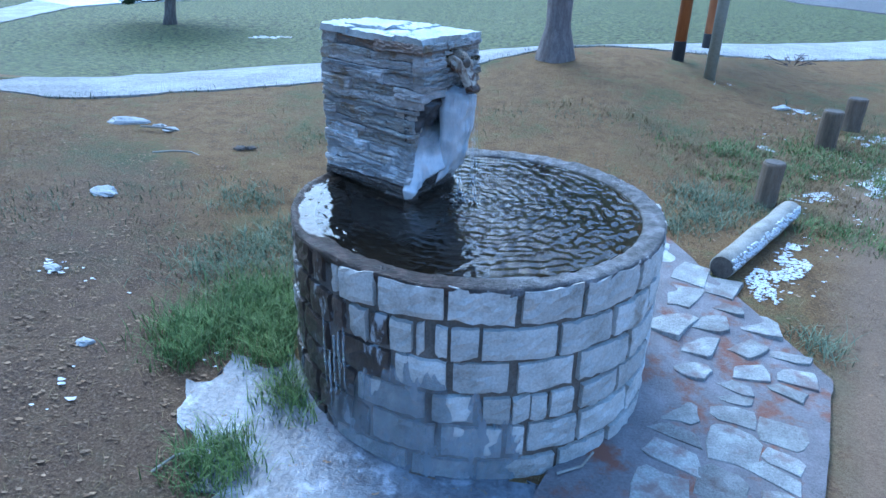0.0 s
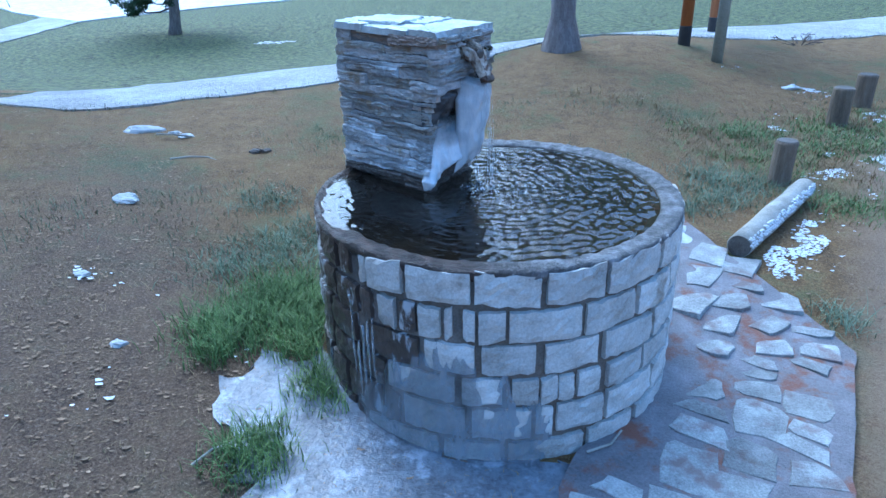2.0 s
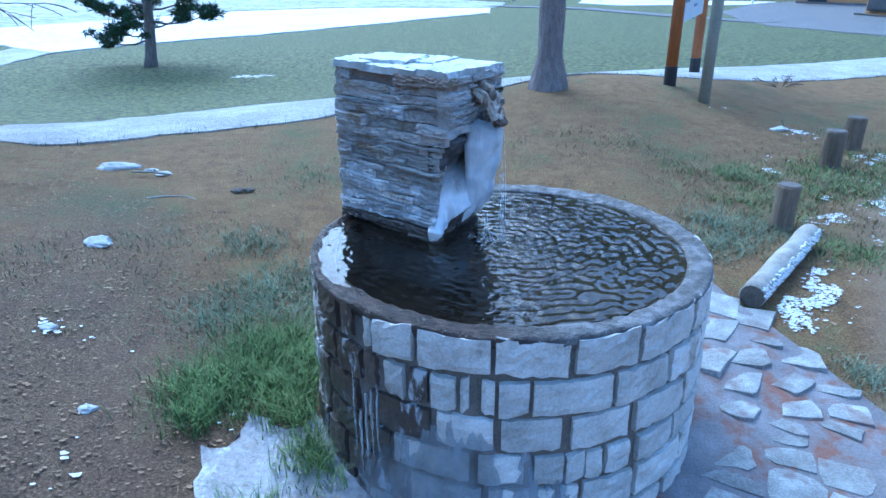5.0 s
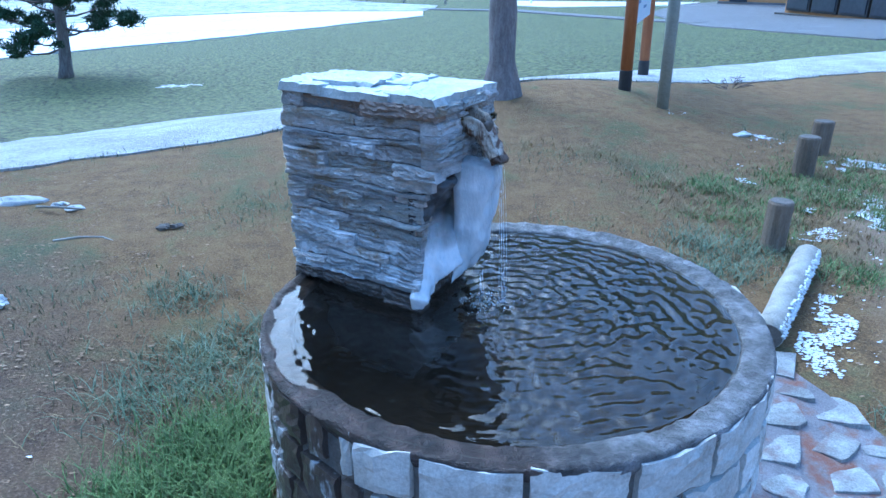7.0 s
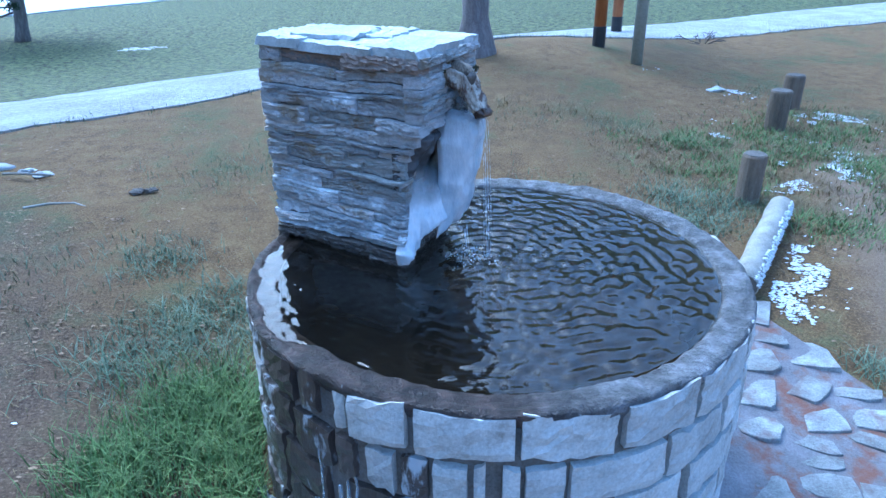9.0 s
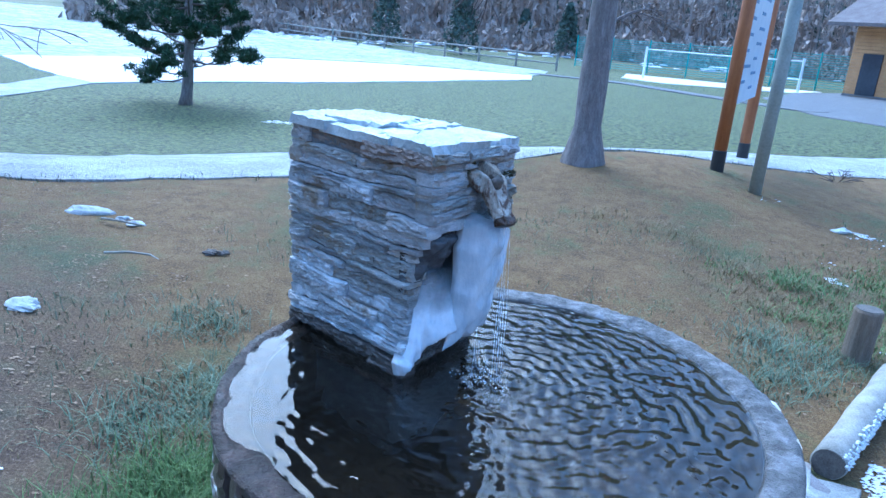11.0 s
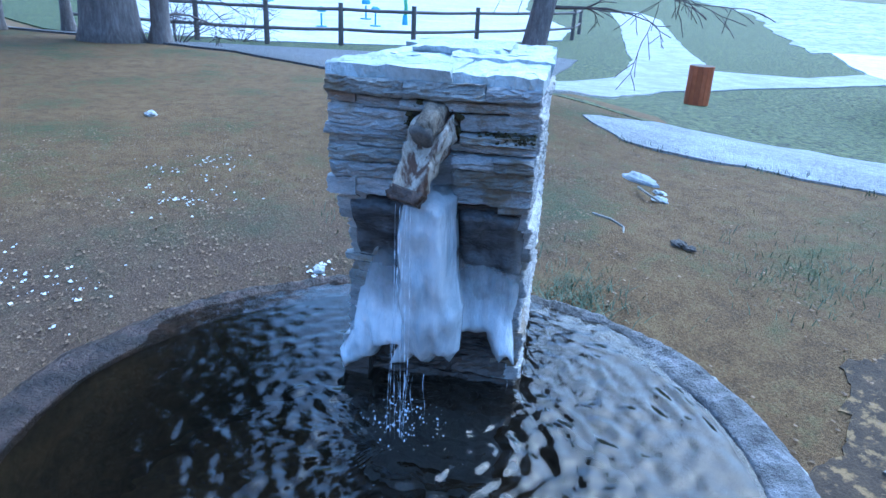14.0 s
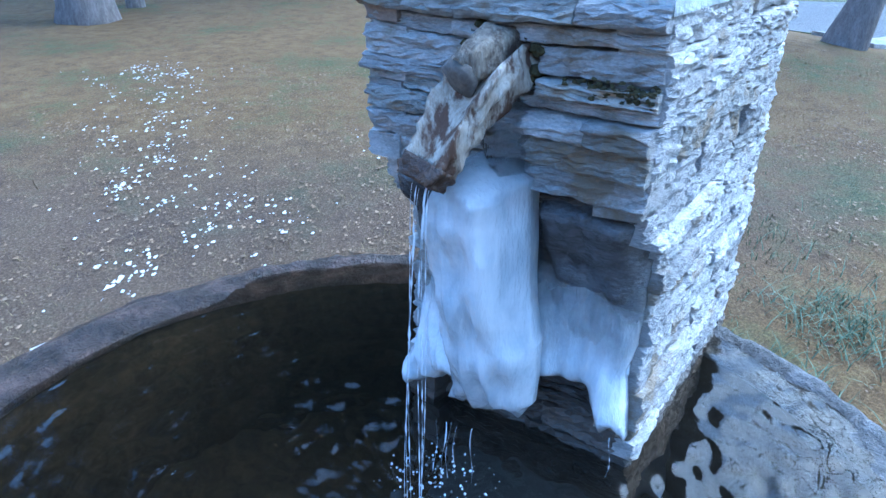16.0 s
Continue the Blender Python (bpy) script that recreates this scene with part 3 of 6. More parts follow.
STRIP = [(-4.75, 3.45), (-3.9, 3.3), (-3.2, 3.8), (-2.15, 4.3), (-1.3, 4.95), (-0.1, 5.4), (1.5, 6.7), (3.64, 7.58), (5.9, 8.5), (14, 11), (40, 18),
         (40, 22), (14, 14), (7.3, 11.2), (6.3, 10.6), (4.2, 9.4), (2.2, 9.4), (0.35, 9.05), (-0.65, 8.6), (-2.4, 7.8), (-3.5, 7.5), (-4.75, 6.6), (-4.85, 4.4)]
JUNCTION = [(-6.2, 3.75), (-8.6, 6.5), (-11.5, 9.2), (-12.7, 10.9), (-13.4, 14.5), (-14, 20.7), (-14.2, 23.3), (-16.3, 22.2), (-15.5, 18.6), (-17.1, 16.4), (-24.4, 21.3),
            (-49, 39.1), (-59, 44), (-59.3, 41), (-41.8, 30), (-24.7, 18.3), (-19.9, 15.2), (-15.5, 11.4), (-14.8, 10), (-14.1, 8.2), (-9.5, 4.9), (-7.4, 3.7)]
FIELD = [(-14, 20.8), (-12.6, 23.4), (-7.6, 29.1), (1.2, 42.4), (1.3, 47.8), (-8.5, 49.1), (-15.5, 45.1), (-23.8, 29.4), (-16.3, 22.3)]
MEADOW_EDGE = [(-23.8, 29.4), (-23.7, 28), (-57, 57), (-81, 69), (-90, 95), (-40, 98), (-14, 74), (3, 56), (1.4, 48.5), (-8.6, 50.3), (-15.9, 46.3)]
PLAY = [(-24.3, 7.9), (-26, 12), (-28, 17), (-35, 22), (-60, 32), (-85, 46), (-95, 29), (-103, 1), (-60, -4), (-27.4, -1), (-25, 3)]
GREY = [(-7.6, 2.6), (-9, 4.6), (-14.2, 8.4), (-20, 13), (-21.8, 11.8), (-21.5, 7.3), (-23, 3), (-24.4, -2), (-30, -9), (-23.5, -12), (-14.3, -3.2), (-10.6, 0.7)]
PLAZA = [(13.4, 33), (12.9, 29.5), (12.6, 23.4), (11.8, 16), (16, 15.5), (60, 26), (60, 60), (26, 57), (21.5, 53), (15, 42)]
COURT = [(8.5, 55), (11, 51), (20, 51), (24, 56), (10, 62)]
LAWN_EDGE = [(60, 26), (14, 13.8), (7.3, 11), (4.2, 9.2), (2.2, 9.2), (0.35, 8.85), (-2.4, 7.6), (-4.6, 6.4), (-4.6, 4.3), (-6.3, 3.95), (-8.2, 3.6), (-22, 1), (-28, -4), (-100, -30), (-105, 60), (-85, 100), (0, 84), (70, 70)]
sheet("lawn", LAWN_EDGE, 0.008, 0.9, LAWN, 0.10, "short green lawn dusted with hoar frost", "lawn")
sheet("path", STRIP, 0.014, 0.25, PATH_FROST, 0.10, "frost-whitened footpath beside the lawn", "path")
sheet("path", JUNCTION, 0.040, 0.9, PATH_FROST, 0.12, "frost-whitened forking path across the lawn", "path")
sheet("frosty_field", FIELD, 0.055, 1.5, FIELD_FROST, 0.3, "flat field white with frost", "field")
sheet("meadow", MEADOW_EDGE, 0.045, 3.0, MEADOW, 0.8, "rough meadow half covered with frost", "meadow")
sheet("playground_floor", PLAY, 0.045, 2.5, PLAY_FROST, 0.3, "playground surface white with frost", "ground")
sheet("grey_path", GREY, 0.030, 0.9, ASPHALT, 0.15, "grey gravel path along the fence", "path")
sheet("plaza", PLAZA, 0.045, 2.0, ASPHALT, 0.2, "grey asphalt forecourt of the chalet", "road")
sheet("sports_court", COURT, 0.055, 2.0, FIELD_FROST, 0.2, "sand court white with frost", "ground")
sheet("path", [(1.2, 50.2), (7.2, 46), (13.5, 31.3), (14.6, 32), (8.2, 47.4), (1.6, 51.6)], 0.065, 1.5, ASPHALT, 0.1, "narrow grey path beyond the lawn", "path")

# ---- stone basin ----
R, TOP, FOOT = 0.725, 0.655, -0.17
basin = thing("stone_basin", (0, 0, 0), "round basin of pale granite blocks, dark and icy at its overflow", "fountain basin")


def flooded(a):
    """1 on the low west side of the rim, which the water covers; a in degrees."""
    a = a % 360
    return step01(92, 114, a) * step01(224, 206, a)


def ring_mesh(profile, seg=120, wob=0.004, dip=0.0):
    bm, rings = bmesh.new(), []
    for k in range(seg):
        a = 2 * math.pi * k / seg
        low = [dip * flooded(math.degrees(a)) * step01(0.712, 0.690, r + 0.02 * wav(math.cos(a) * 9, math.sin(a) * 9, 5)) for r, z in profile]
        rings.append([bm.verts.new(((r + wob * wav(math.cos(a) * 3, math.sin(a) * 3, i)) * math.cos(a), (r + wob * wav(math.cos(a) * 3, math.sin(a) * 3, i)) * math.sin(a),
                                    z - low[i] + wob * (0.9 * wav(math.cos(a) * 40, math.sin(a) * 40, i * 0.3 + 2) + 1.1 * wav(math.cos(a) * 4, math.sin(a) * 4, i + 7) + 0.7 * wav(math.cos(a) * 15, math.sin(a) * 15, i + 3)))) for i, (r, z) in enumerate(profile)])
    for a, b in zip(rings, rings[1:] + rings[:1]):
        for i in range(len(profile) - 1):
            bm.faces.new((a[i], b[i], b[i + 1], a[i + 1]))
    bmesh.ops.recalc_face_normals(bm, faces=bm.faces)
    return bm


smooth(part("wall_core", ring_mesh([(R - 0.016, FOOT), (R - 0.014, 0.2), (R - 0.012, TOP - 0.045), (0.665, TOP - 0.045), (0.66, 0.12)]), MORTAR, basin, "dark mortar between the blocks"))
smooth(part("rim", ring_mesh([(R - 0.02, TOP - 0.06), (R + 0.002, TOP - 0.020), (R + 0.004, TOP - 0.004), (R - 0.003, TOP + 0.003), (R - 0.018, TOP + 0.004), (0.697, TOP + 0.003), (0.68, TOP + 0.002), (0.66, TOP), (0.646, TOP - 0.006), (0.640, TOP - 0.024)], 260, 0.007, 0.017), RIM, basin, "smoothed mortar rim with a reddish film of needles"))
smooth(part("inner_wall", ring_mesh([(0.644, TOP - 0.034), (0.632, TOP - 0.06), (0.615, 0.3), (0.60, 0.12)], 90, 0.006), SLIME, basin, "slimy brown inner wall"))
bm = bmesh.new()
bmesh.ops.create_circle(bm, cap_ends=True, segments=48, radius=0.62)
bmesh.ops.translate(bm, vec=(0, 0, 0.15), verts=bm.verts)
part("basin_floor", bm, SLIME, basin, "dark muddy floor under the water")


def on_wall(u, v, w):
    a = radians(u)
    return ((R + w) * math.cos(a), (R + w) * math.sin(a), v)


COURSES = [
    (0.532, 0.647, [(-139, -134.5), (-130, -127.5), (-126.5, -115.3), (-113.6, -96.5), (-95.3, -78.7), (-77, -61.2), (-59.3, -39.8), (-38, -22)]),
    (0.398, 0.508, [(-130, -126), (-123.3, -117.9), (-116.5, -111.5), (-110.4, -104.5), (-103.3, -101.3), (-98.3, -95.3), (-94.3, -87.4), (-86.4, -67.3), (-65.5, -49.5), (-47.6, -31), (-29.5, -12)]),
    (0.270, 0.378, [(-128, -111), (-109, -95.5), (-93.5, -79.3), (-76.6, -61.3), (-59.2, -40.2), (-38.2, -20)]),
    (0.146, 0.246, [(-121, -101), (-98.7, -88), (-85.3, -78.3), (-77.5, -73), (-72.4, -68), (-66.8, -60), (-57, -43.8), (-42.4, -24)]),
    (0.005, 0.124, [(-116, -98), (-96, -80), (-78.4, -73.7), (-72.4, -57.7), (-56.3, -36.2), (-34.6, -18)]),
    (-0.15, -0.018, [(-130, -106), (-104, -88), (-86, -64), (-62, -45), (-43, -20)]),
]
rnd = random.Random(5)
for row, (z0, z1, known) in enumerate(COURSES):
    a, full = known[-1][1] + 1.8, list(known)
    while a < 360 + known[0][0] - 3:
        b = min(a + rnd.uniform(9, 21), 360 + known[0][0] - 1.6)
        if b - a > 3:
            full.append((a, b))
        a = b + rnd.uniform(1.3, 2.2)
    for k, (a, b) in enumerate(full):
        mid = (a + b) / 2
        wet = mid > 195 or mid < -131 or (row in (1, 2) and mid < -110.5 and k % 2 == 0 and mid > -180)
        z1_here = z1 - (0.020 * flooded(mid) if row == 0 else 0)
        bm = slab(on_wall, a, b, z0, z1_here, 0.006 + rnd.uniform(-0.003, 0.006), 0.05, max(3, int((b - a) / 2)), 5, 0.0034, 100 * row + k, 0.004)
        part("block", bm, BLOCK_WET if wet else BLOCK, basin, "dark wet block with lime runs" if wet else "")

# ---- pillar ----
CF, U, N, ZL = Vector((-0.215, -0.040, 0)), Vector((0.527, 0.850, 0)).normalized(), Vector((0.850, -0.527, 0)).normalized(), 1.06
W = 0.35
CR = CF + U * W
BL, BR = Vector((-0.668, 0.308, 0)), Vector((-0.520, 0.560, 0))
UL, UR, UB = (BL - CF).normalized(), (BR - CR).normalized(), (BR - BL).normalized()
NL, NR, NB = Vector((UL.y, -UL.x, 0)) * -1, Vector((UR.y, -UR.x, 0)), Vector((-UB.y, UB.x, 0))
L, LR, LB = (BL - CF).length, (BR - CR).length, (BR - BL).length
pillar = thing("fountain_pillar", tuple(CF + U * 0.17 + UL * 0.3 + Vector((0, 0, 0.3))), "square pillar of stacked grey slate slabs with an overhanging front, standing in the basin", "stone pillar")
WET_Z = 0.705


def front_at(u, v, w):
    return CF + U * u + N * w + Vector((0, 0, v))


def front_low(u, v, w):
    return CF + U * u + N * (w - 0.088 * step01(1.075, 0.95, v)) + Vector((0, 0, v))


def left_at(u, v, w):
    return CF + UL * u + NL * w + Vector((0, 0, v))


def right_at(u, v, w):
    return CR + UR * u + NR * w + Vector((0, 0, v))


def back_at(u, v, w):
    return BL + UB * u + NB * w + Vector((0, 0, v))


def prism(bm, corners, z0, z1):
    lo = [bm.verts.new((p.x, p.y, z0)) for p in corners]
    hi = [bm.verts.new((p.x, p.y, z1)) for p in corners]
    bm.faces.new(lo[::-1]), bm.faces.new(hi)
    for k in range(4):
        bm.faces.new((lo[k], lo[(k + 1) % 4], hi[(k + 1) % 4], hi[k]))
    bmesh.ops.recalc_face_normals(bm, faces=bm.faces)


bm = bmesh.new()
e = 0.012
mid = (CF + CR + BL + BR) / 4


def inset(p, k):
    return mid + (p - mid) * (1 - k / (p - mid).length)


prism(bm, [inset(p, 0.02) for p in (CF, CR, BR, BL)], ZL + 0.02, 1.265)
prism(bm, [CF + U * e + UL * 0.115, CR - U * e + UR * 0.10, inset(BR, 0.02), inset(BL, 0.02)], 0.16, ZL + 0.022)
part("core", bm, SLATE_FILL, pillar, "grey joint filling")

rnd = random.Random(11)
levels, z = [], 0.50
while z < 1.235:
    h = rnd.choice((0.016, 0.020, 0.025, 0.030, 0.036, 0.044))
    levels.append((z, min(z + h, 1.262)))
    z += h
if levels[-1][1] < 1.262:
    levels[-1] = (levels[-1][0], 1.262)
HOLE_U, HOLE_Z, HOLE_R = 0.178, 1.192, 0.046


def waver(u, v, face):
    return 0.011 * wav(u * 5, v * 12, face) + 0.005 * wav(u * 17, v * 30, face + 3)


def course(at, u0, u1, z0, z1, seed, pick, face=0, out=0.004, hole=False, long=(0.10, 0.36), jut=0.011, leaf=0.006):
    r, u = random.Random(seed), u0
    while u < u1 - 0.02:
        b = u + r.uniform(*long)
        if b > u1 - 0.06:
            b = u1
        spans = [(u, b - 0.0015)]
        if hole and z0 < HOLE_Z + 0.02 and z1 > HOLE_Z - 0.03:
            half = HOLE_R * math.sqrt(max(0.12, 1 - (((z0 + z1) / 2 - HOLE_Z) / 0.055) ** 2))
            spans = [(max(p, lo), min(q, hi)) for p, q in spans for lo, hi in ((-1, HOLE_U - half), (HOLE_U + half, 9)) if min(q, hi) - max(p, lo) > 0.015]
        for p, q in spans:
            bm = slab(lambda x, v, w: at(x, v + waver(x, v, face) * (0.3 if face == 5 else 1) * step01(1.262, 1.23, v), w), p, q, z0 + 0.001, z1 - r.uniform(0.0, 0.0035), out + r.uniform(-jut, jut), 0.055, max(4, int((q - p) / 0.010)), 8, 0.0036, r.random(), leaf)
            part("slate", bm, pick(p, q, z0, z1, r), pillar)
        u = b


def left_pick(p, q, z0, z1, r):
    if z1 < WET_Z:
        return SLATE_WET
    if (z0 < 0.86 and 0.08 < (p + q) / 2 < 0.53 and r.random() < 0.75) or (1.06 < z0 < 1.15 and p < 0.29 < q):
        return SLATE_LIME
    if 0.10 < (p + q) / 2 < 0.43 and z0 > 1.21 or (0.24 < (p + q) / 2 < 0.40 and 1.08 < z0 < 1.14):
        return SLATE_RUST
    return SLATE_PALE if r.random() < 0.28 or z0 > 1.17 and r.random() < 0.4 else SLATE


def front_pick(p, q, z0, z1, r):
    if z0 < 1.06:
        return SLATE_RUST if p > 0.19 else SLATE
    return SLATE_PALE if r.random() < 0.55 else SLATE


def right_pick(p, q, z0, z1, r):
    return SLATE_WET if z1 < 0.672 else SLATE_PALE if r.random() < 0.15 else SLATE


for i, (z0, z1) in enumerate(levels):
    low = z1 < ZL + 0.03
    ease = 0.064 * step01(1.075, 0.95, (z0 + z1) / 2)
    course(left_at, ease, L + 0.004, z0, z1, 300 + i, left_pick, 1, 0.003 + 0.004 * (i % 2))
    course(right_at, ease * 1.45, LR + 0.004, z0, z1, 400 + i, right_pick, 2, 0.003 + 0.002 * (i % 3), False, (0.09, 0.24), 0.0045, 0.0035)
    course(back_at, -0.004, LB + 0.004, z0, z1, 500 + i, left_pick, 3)
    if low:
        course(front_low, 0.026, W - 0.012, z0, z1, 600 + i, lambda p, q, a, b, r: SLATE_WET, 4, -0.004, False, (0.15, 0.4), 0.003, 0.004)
for i, (z0, z1) in enumerate(((1.056, 1.088), (1.088, 1.118), (1.118, 1.146), (1.146, 1.162), (1.162, 1.182), (1.182, 1.214), (1.214, 1.234), (1.234, 1.262))):
    course(front_at, (0.016, -0.002, -0.006, -0.006, -0.012, -0.006, -0.003, -0.008)[i], W + 0.004, z0, z1, 710 + i, front_pick, 5, (0.000, 0.008, 0.016, 0.004, 0.014, 0.002, 0.006, 0.012)[i], True, (0.09, 0.28), 0.009, 0.0075)


# cap of thin frosted slabs that overlap
def cap_at(u, v, w):
    return CF.lerp(CR, u).lerp(BL.lerp(BR, u), v) + Vector((0, 0, w))


CAPS = [(-0.020, 0.60, -0.010, 0.30, 1.284), (0.56, 1.02, -0.012, 0.36, 1.279), (-0.02, 0.48, 0.27, 0.76, 1.279), (0.43, 1.03, 0.33, 0.68, 1.285),
        (-0.025, 0.57, 0.72, 1.02, 1.286), (0.53, 1.03, 0.64, 1.02, 1.280), (0.16, 0.74, 0.46, 0.86, 1.294)]
for k, (a, b, c, d, zt) in enumerate(CAPS):
    bm = slab(lambda u, v, w: cap_at(u + 0.035 * wav(u, v, k, 5), v + 0.03 * wav(u, v, k + 4, 6), w), a, b, c, d, zt, 0.028 if k < 6 else 0.014, 12, 12, 0.0022, 900 + k, 0.003)
    part("cap_slab", bm, SLATE_CAP, pillar, "thin frosted cap slab")

# moss round the spout hole and in a joint
bm = bmesh.new()
for k in range(46):
    a = radians(rnd.uniform(-30, 210))
    r = HOLE_R + rnd.uniform(-0.006, 0.004)
    p = front_at(HOLE_U + r * math.cos(a), HOLE_Z + r * math.sin(a), rnd.uniform(-0.012, 0.006))
    blob(bm, p, (0.007, 0.007, 0.006), k, 0.4, 4, 6)
for k in range(110):
    p = front_at(0.25 + 0.1 * rnd.random() ** 0.6, 1.178 + rnd.gauss(0, 0.005), rnd.uniform(0.004, 0.016))
    blob(bm, p, (0.0028, 0.0028, 0.0022), 60 + k, 0.6, 5, 7)
part("moss", bm, MOSS, pillar, "brown-green moss in the joints")

# wooden spout
spout = thing("wooden_spout", tuple(front_at(HOLE_U, HOLE_Z, 0.0)), "weathered hollowed branch as a water spout, set in the pillar", "spout")
def channel(rows, seg=36, rough=0.10, groove=0.75):
    """A hollowed bar; rows: along the front, outwards, height, half width, half thickness. Its upper side is a groove between two ridges."""
    bm, rings = bmesh.new(), []
    pts = [front_at(u, z, w) for u, w, z, hu, ht in rows]
    for k, (u, w, z, hu, ht) in enumerate(rows):
        ahead = (pts[min(k + 1, len(pts) - 1)] - pts[max(k - 1, 0)]).normalized()
        up = U.cross(ahead).normalized()
        if up.z < 0:
            up = -up
        side = ahead.cross(up).normalized()
        ring = []
        for c in range(seg):
            a = 2 * math.pi * c / seg
            x = math.copysign(abs(math.cos(a)) ** 0.75, math.cos(a))
            y = math.copysign(abs(math.sin(a)) ** 0.75, math.sin(a))
            if y > 0 and abs(x) < 0.72:
                y -= groove * (1 - (abs(x) / 0.72) ** 2)
            q = pts[k] + side * hu * x + up * ht * y
            g = 1 + rough * noise.noise(Vector((x * 3.5, y * 3.5, k * 0.35))) + 0.5 * rough * noise.noise(q * 90)
            ring.append(bm.verts.new(pts[k] + (q - pts[k]) * g))
        rings.append(ring)
    for r0, r1 in zip(rings, rings[1:]):
        for c in range(seg):
            bm.faces.new((r0[c], r0[(c + 1) % seg], r1[(c + 1) % seg], r1[c]))
    bm.faces.new(rings[0][::-1]), bm.faces.new(rings[-1])
    bmesh.ops.recalc_face_normals(bm, faces=bm.faces)
    return bm


def eased(rows, steps):
    """More rows between the given ones, on a smooth course."""
    out = []
    for a, b in zip(rows, rows[1:]):
        out += [tuple(p + (q - p) * k / steps for p, q in zip(a, b)) for k in range(steps)]
    return out + [rows[-1]]


TROUGH = [(0.186, -0.04, 1.190, 0.031, 0.026), (0.185, 0.015, 1.187, 0.036, 0.032), (0.180, 0.045, 1.174, 0.036, 0.032), (0.173, 0.068, 1.152, 0.032, 0.026), (0.166, 0.090, 1.125, 0.029, 0.022), (0.160, 0.106, 1.101, 0.028, 0.020)]
smooth(part("trough", channel(eased(TROUGH, 5), 44, 0.24), SPOUT_PALE, spout, "pale worn trough with two raised ridges"))
smooth(part("wet_mouth", channel(eased([(0.161, 0.1045, 1.1035, 0.0284, 0.0206), (0.158, 0.111, 1.093, 0.0288, 0.0212), (0.156, 0.115, 1.085, 0.0260, 0.018)], 3), 36, 0.30, 0.55), SPOUT_WET, spout, "dark brown wet mouth of the spout"))
bm = bmesh.new()
path_pts = [(0.188, -0.05, 1.203), (0.186, -0.01, 1.207), (0.182, 0.025, 1.205), (0.177, 0.050, 1.196), (0.172, 0.068, 1.186)]
tube(bm, [front_at(u, v, w) for u, w, v in path_pts], [0.019, 0.021, 0.023, 0.022, 0.019], 32, 0.5, 60.0)
smooth(part("branch", bm, DRIFTWOOD, spout, "weathered branch stub in the groove"))
bm = bmesh.new()
tube(bm, [front_at(0.1725, 1.187, 0.066), front_at(0.1705, 1.183, 0.074), front_at(0.170, 1.182, 0.076)], [0.0195, 0.0175, 0.010], 20, 0.45, 90)
smooth(part("knot", bm, WOOD_END, spout, "dark grey sawn end of the branch"))

# ice hanging from the spout and the front
icefall = thing("icefall", tuple(front_at(0.17, 0.66, -0.08)), "milky frozen icefall hanging from the spout down the pillar front", "ice")


def ice_drape(name, outline, wall, swell, material, seed, streak=0.006):
    """A hanging sheet of ice: its outline on the front (along, height), swell(u, z) its outer face, thinning to the border."""
    pts = []
    for (au, az), (bu, bz) in zip(outline, outline[1:] + outline[:1]):
        n = max(1, int(math.hypot(bu - au, bz - az) / 0.004))
        for k in range(n):
            u, z = au + (bu - au) * k / n, az + (bz - az) * k / n
            pts.append((u + 0.003 * wav(u, z, seed, 18), z + 0.005 * wav(u, z, seed + 5, 45)))
    bm = bmesh.new()
    bm.faces.new([bm.verts.new((u, z, 0)) for u, z in pts])
    for axis, lo, hi in ((0, min(p[0] for p in pts), max(p[0] for p in pts)), (1, min(p[1] for p in pts), max(p[1] for p in pts))):
        for k in range(1, int((hi - lo) / 0.007) + 1):
            co, no = [0, 0, 0], [0, 0, 0]
            co[axis], no[axis] = lo + k * 0.007, 1
            bmesh.ops.bisect_plane(bm, geom=list(bm.verts) + list(bm.edges) + list(bm.faces), plane_co=co, plane_no=no, dist=1e-6)
    bmesh.ops.triangulate(bm, faces=bm.faces)
    rim = np.array([v.co.xy for v in bm.verts if v.is_boundary])
    r = bmesh.ops.extrude_face_region(bm, geom=list(bm.faces))
    outer = {v for v in r["geom"] if isinstance(v, bmesh.types.BMVert)}
    for v in bm.verts:
        u, z = v.co.x, v.co.y
        d = math.sqrt(((rim - (u, z)) ** 2).sum(axis=1).min())
        k = math.sqrt(min(1.0, (d + 0.002) / 0.020))
        w = swell(u, z) + 0.010 * wav(u, z * 0.7, seed + 8, 17) + 0.55 * streak * (1 - 2.4 * abs(wav(u, z * 0.25, seed + 2, 42))) + streak * wav(u, z * 0.18, seed, 70) + 0.5 * streak * wav(u, z * 0.35, seed + 3, 40)
        v.co = front_at(u, z, wall + (w - wall) * k if v in outer else wall)
    bmesh.ops.recalc_face_normals(bm, faces=bm.faces)
    return smooth(part(name, bm, material, icefall))


def column_face(u, z):
    return 0.068 + 0.028 * step01(0.86, 1.06, z) - 0.05 * step01(0.86, 0.72, z) - 6.0 * (u - 0.185) ** 2


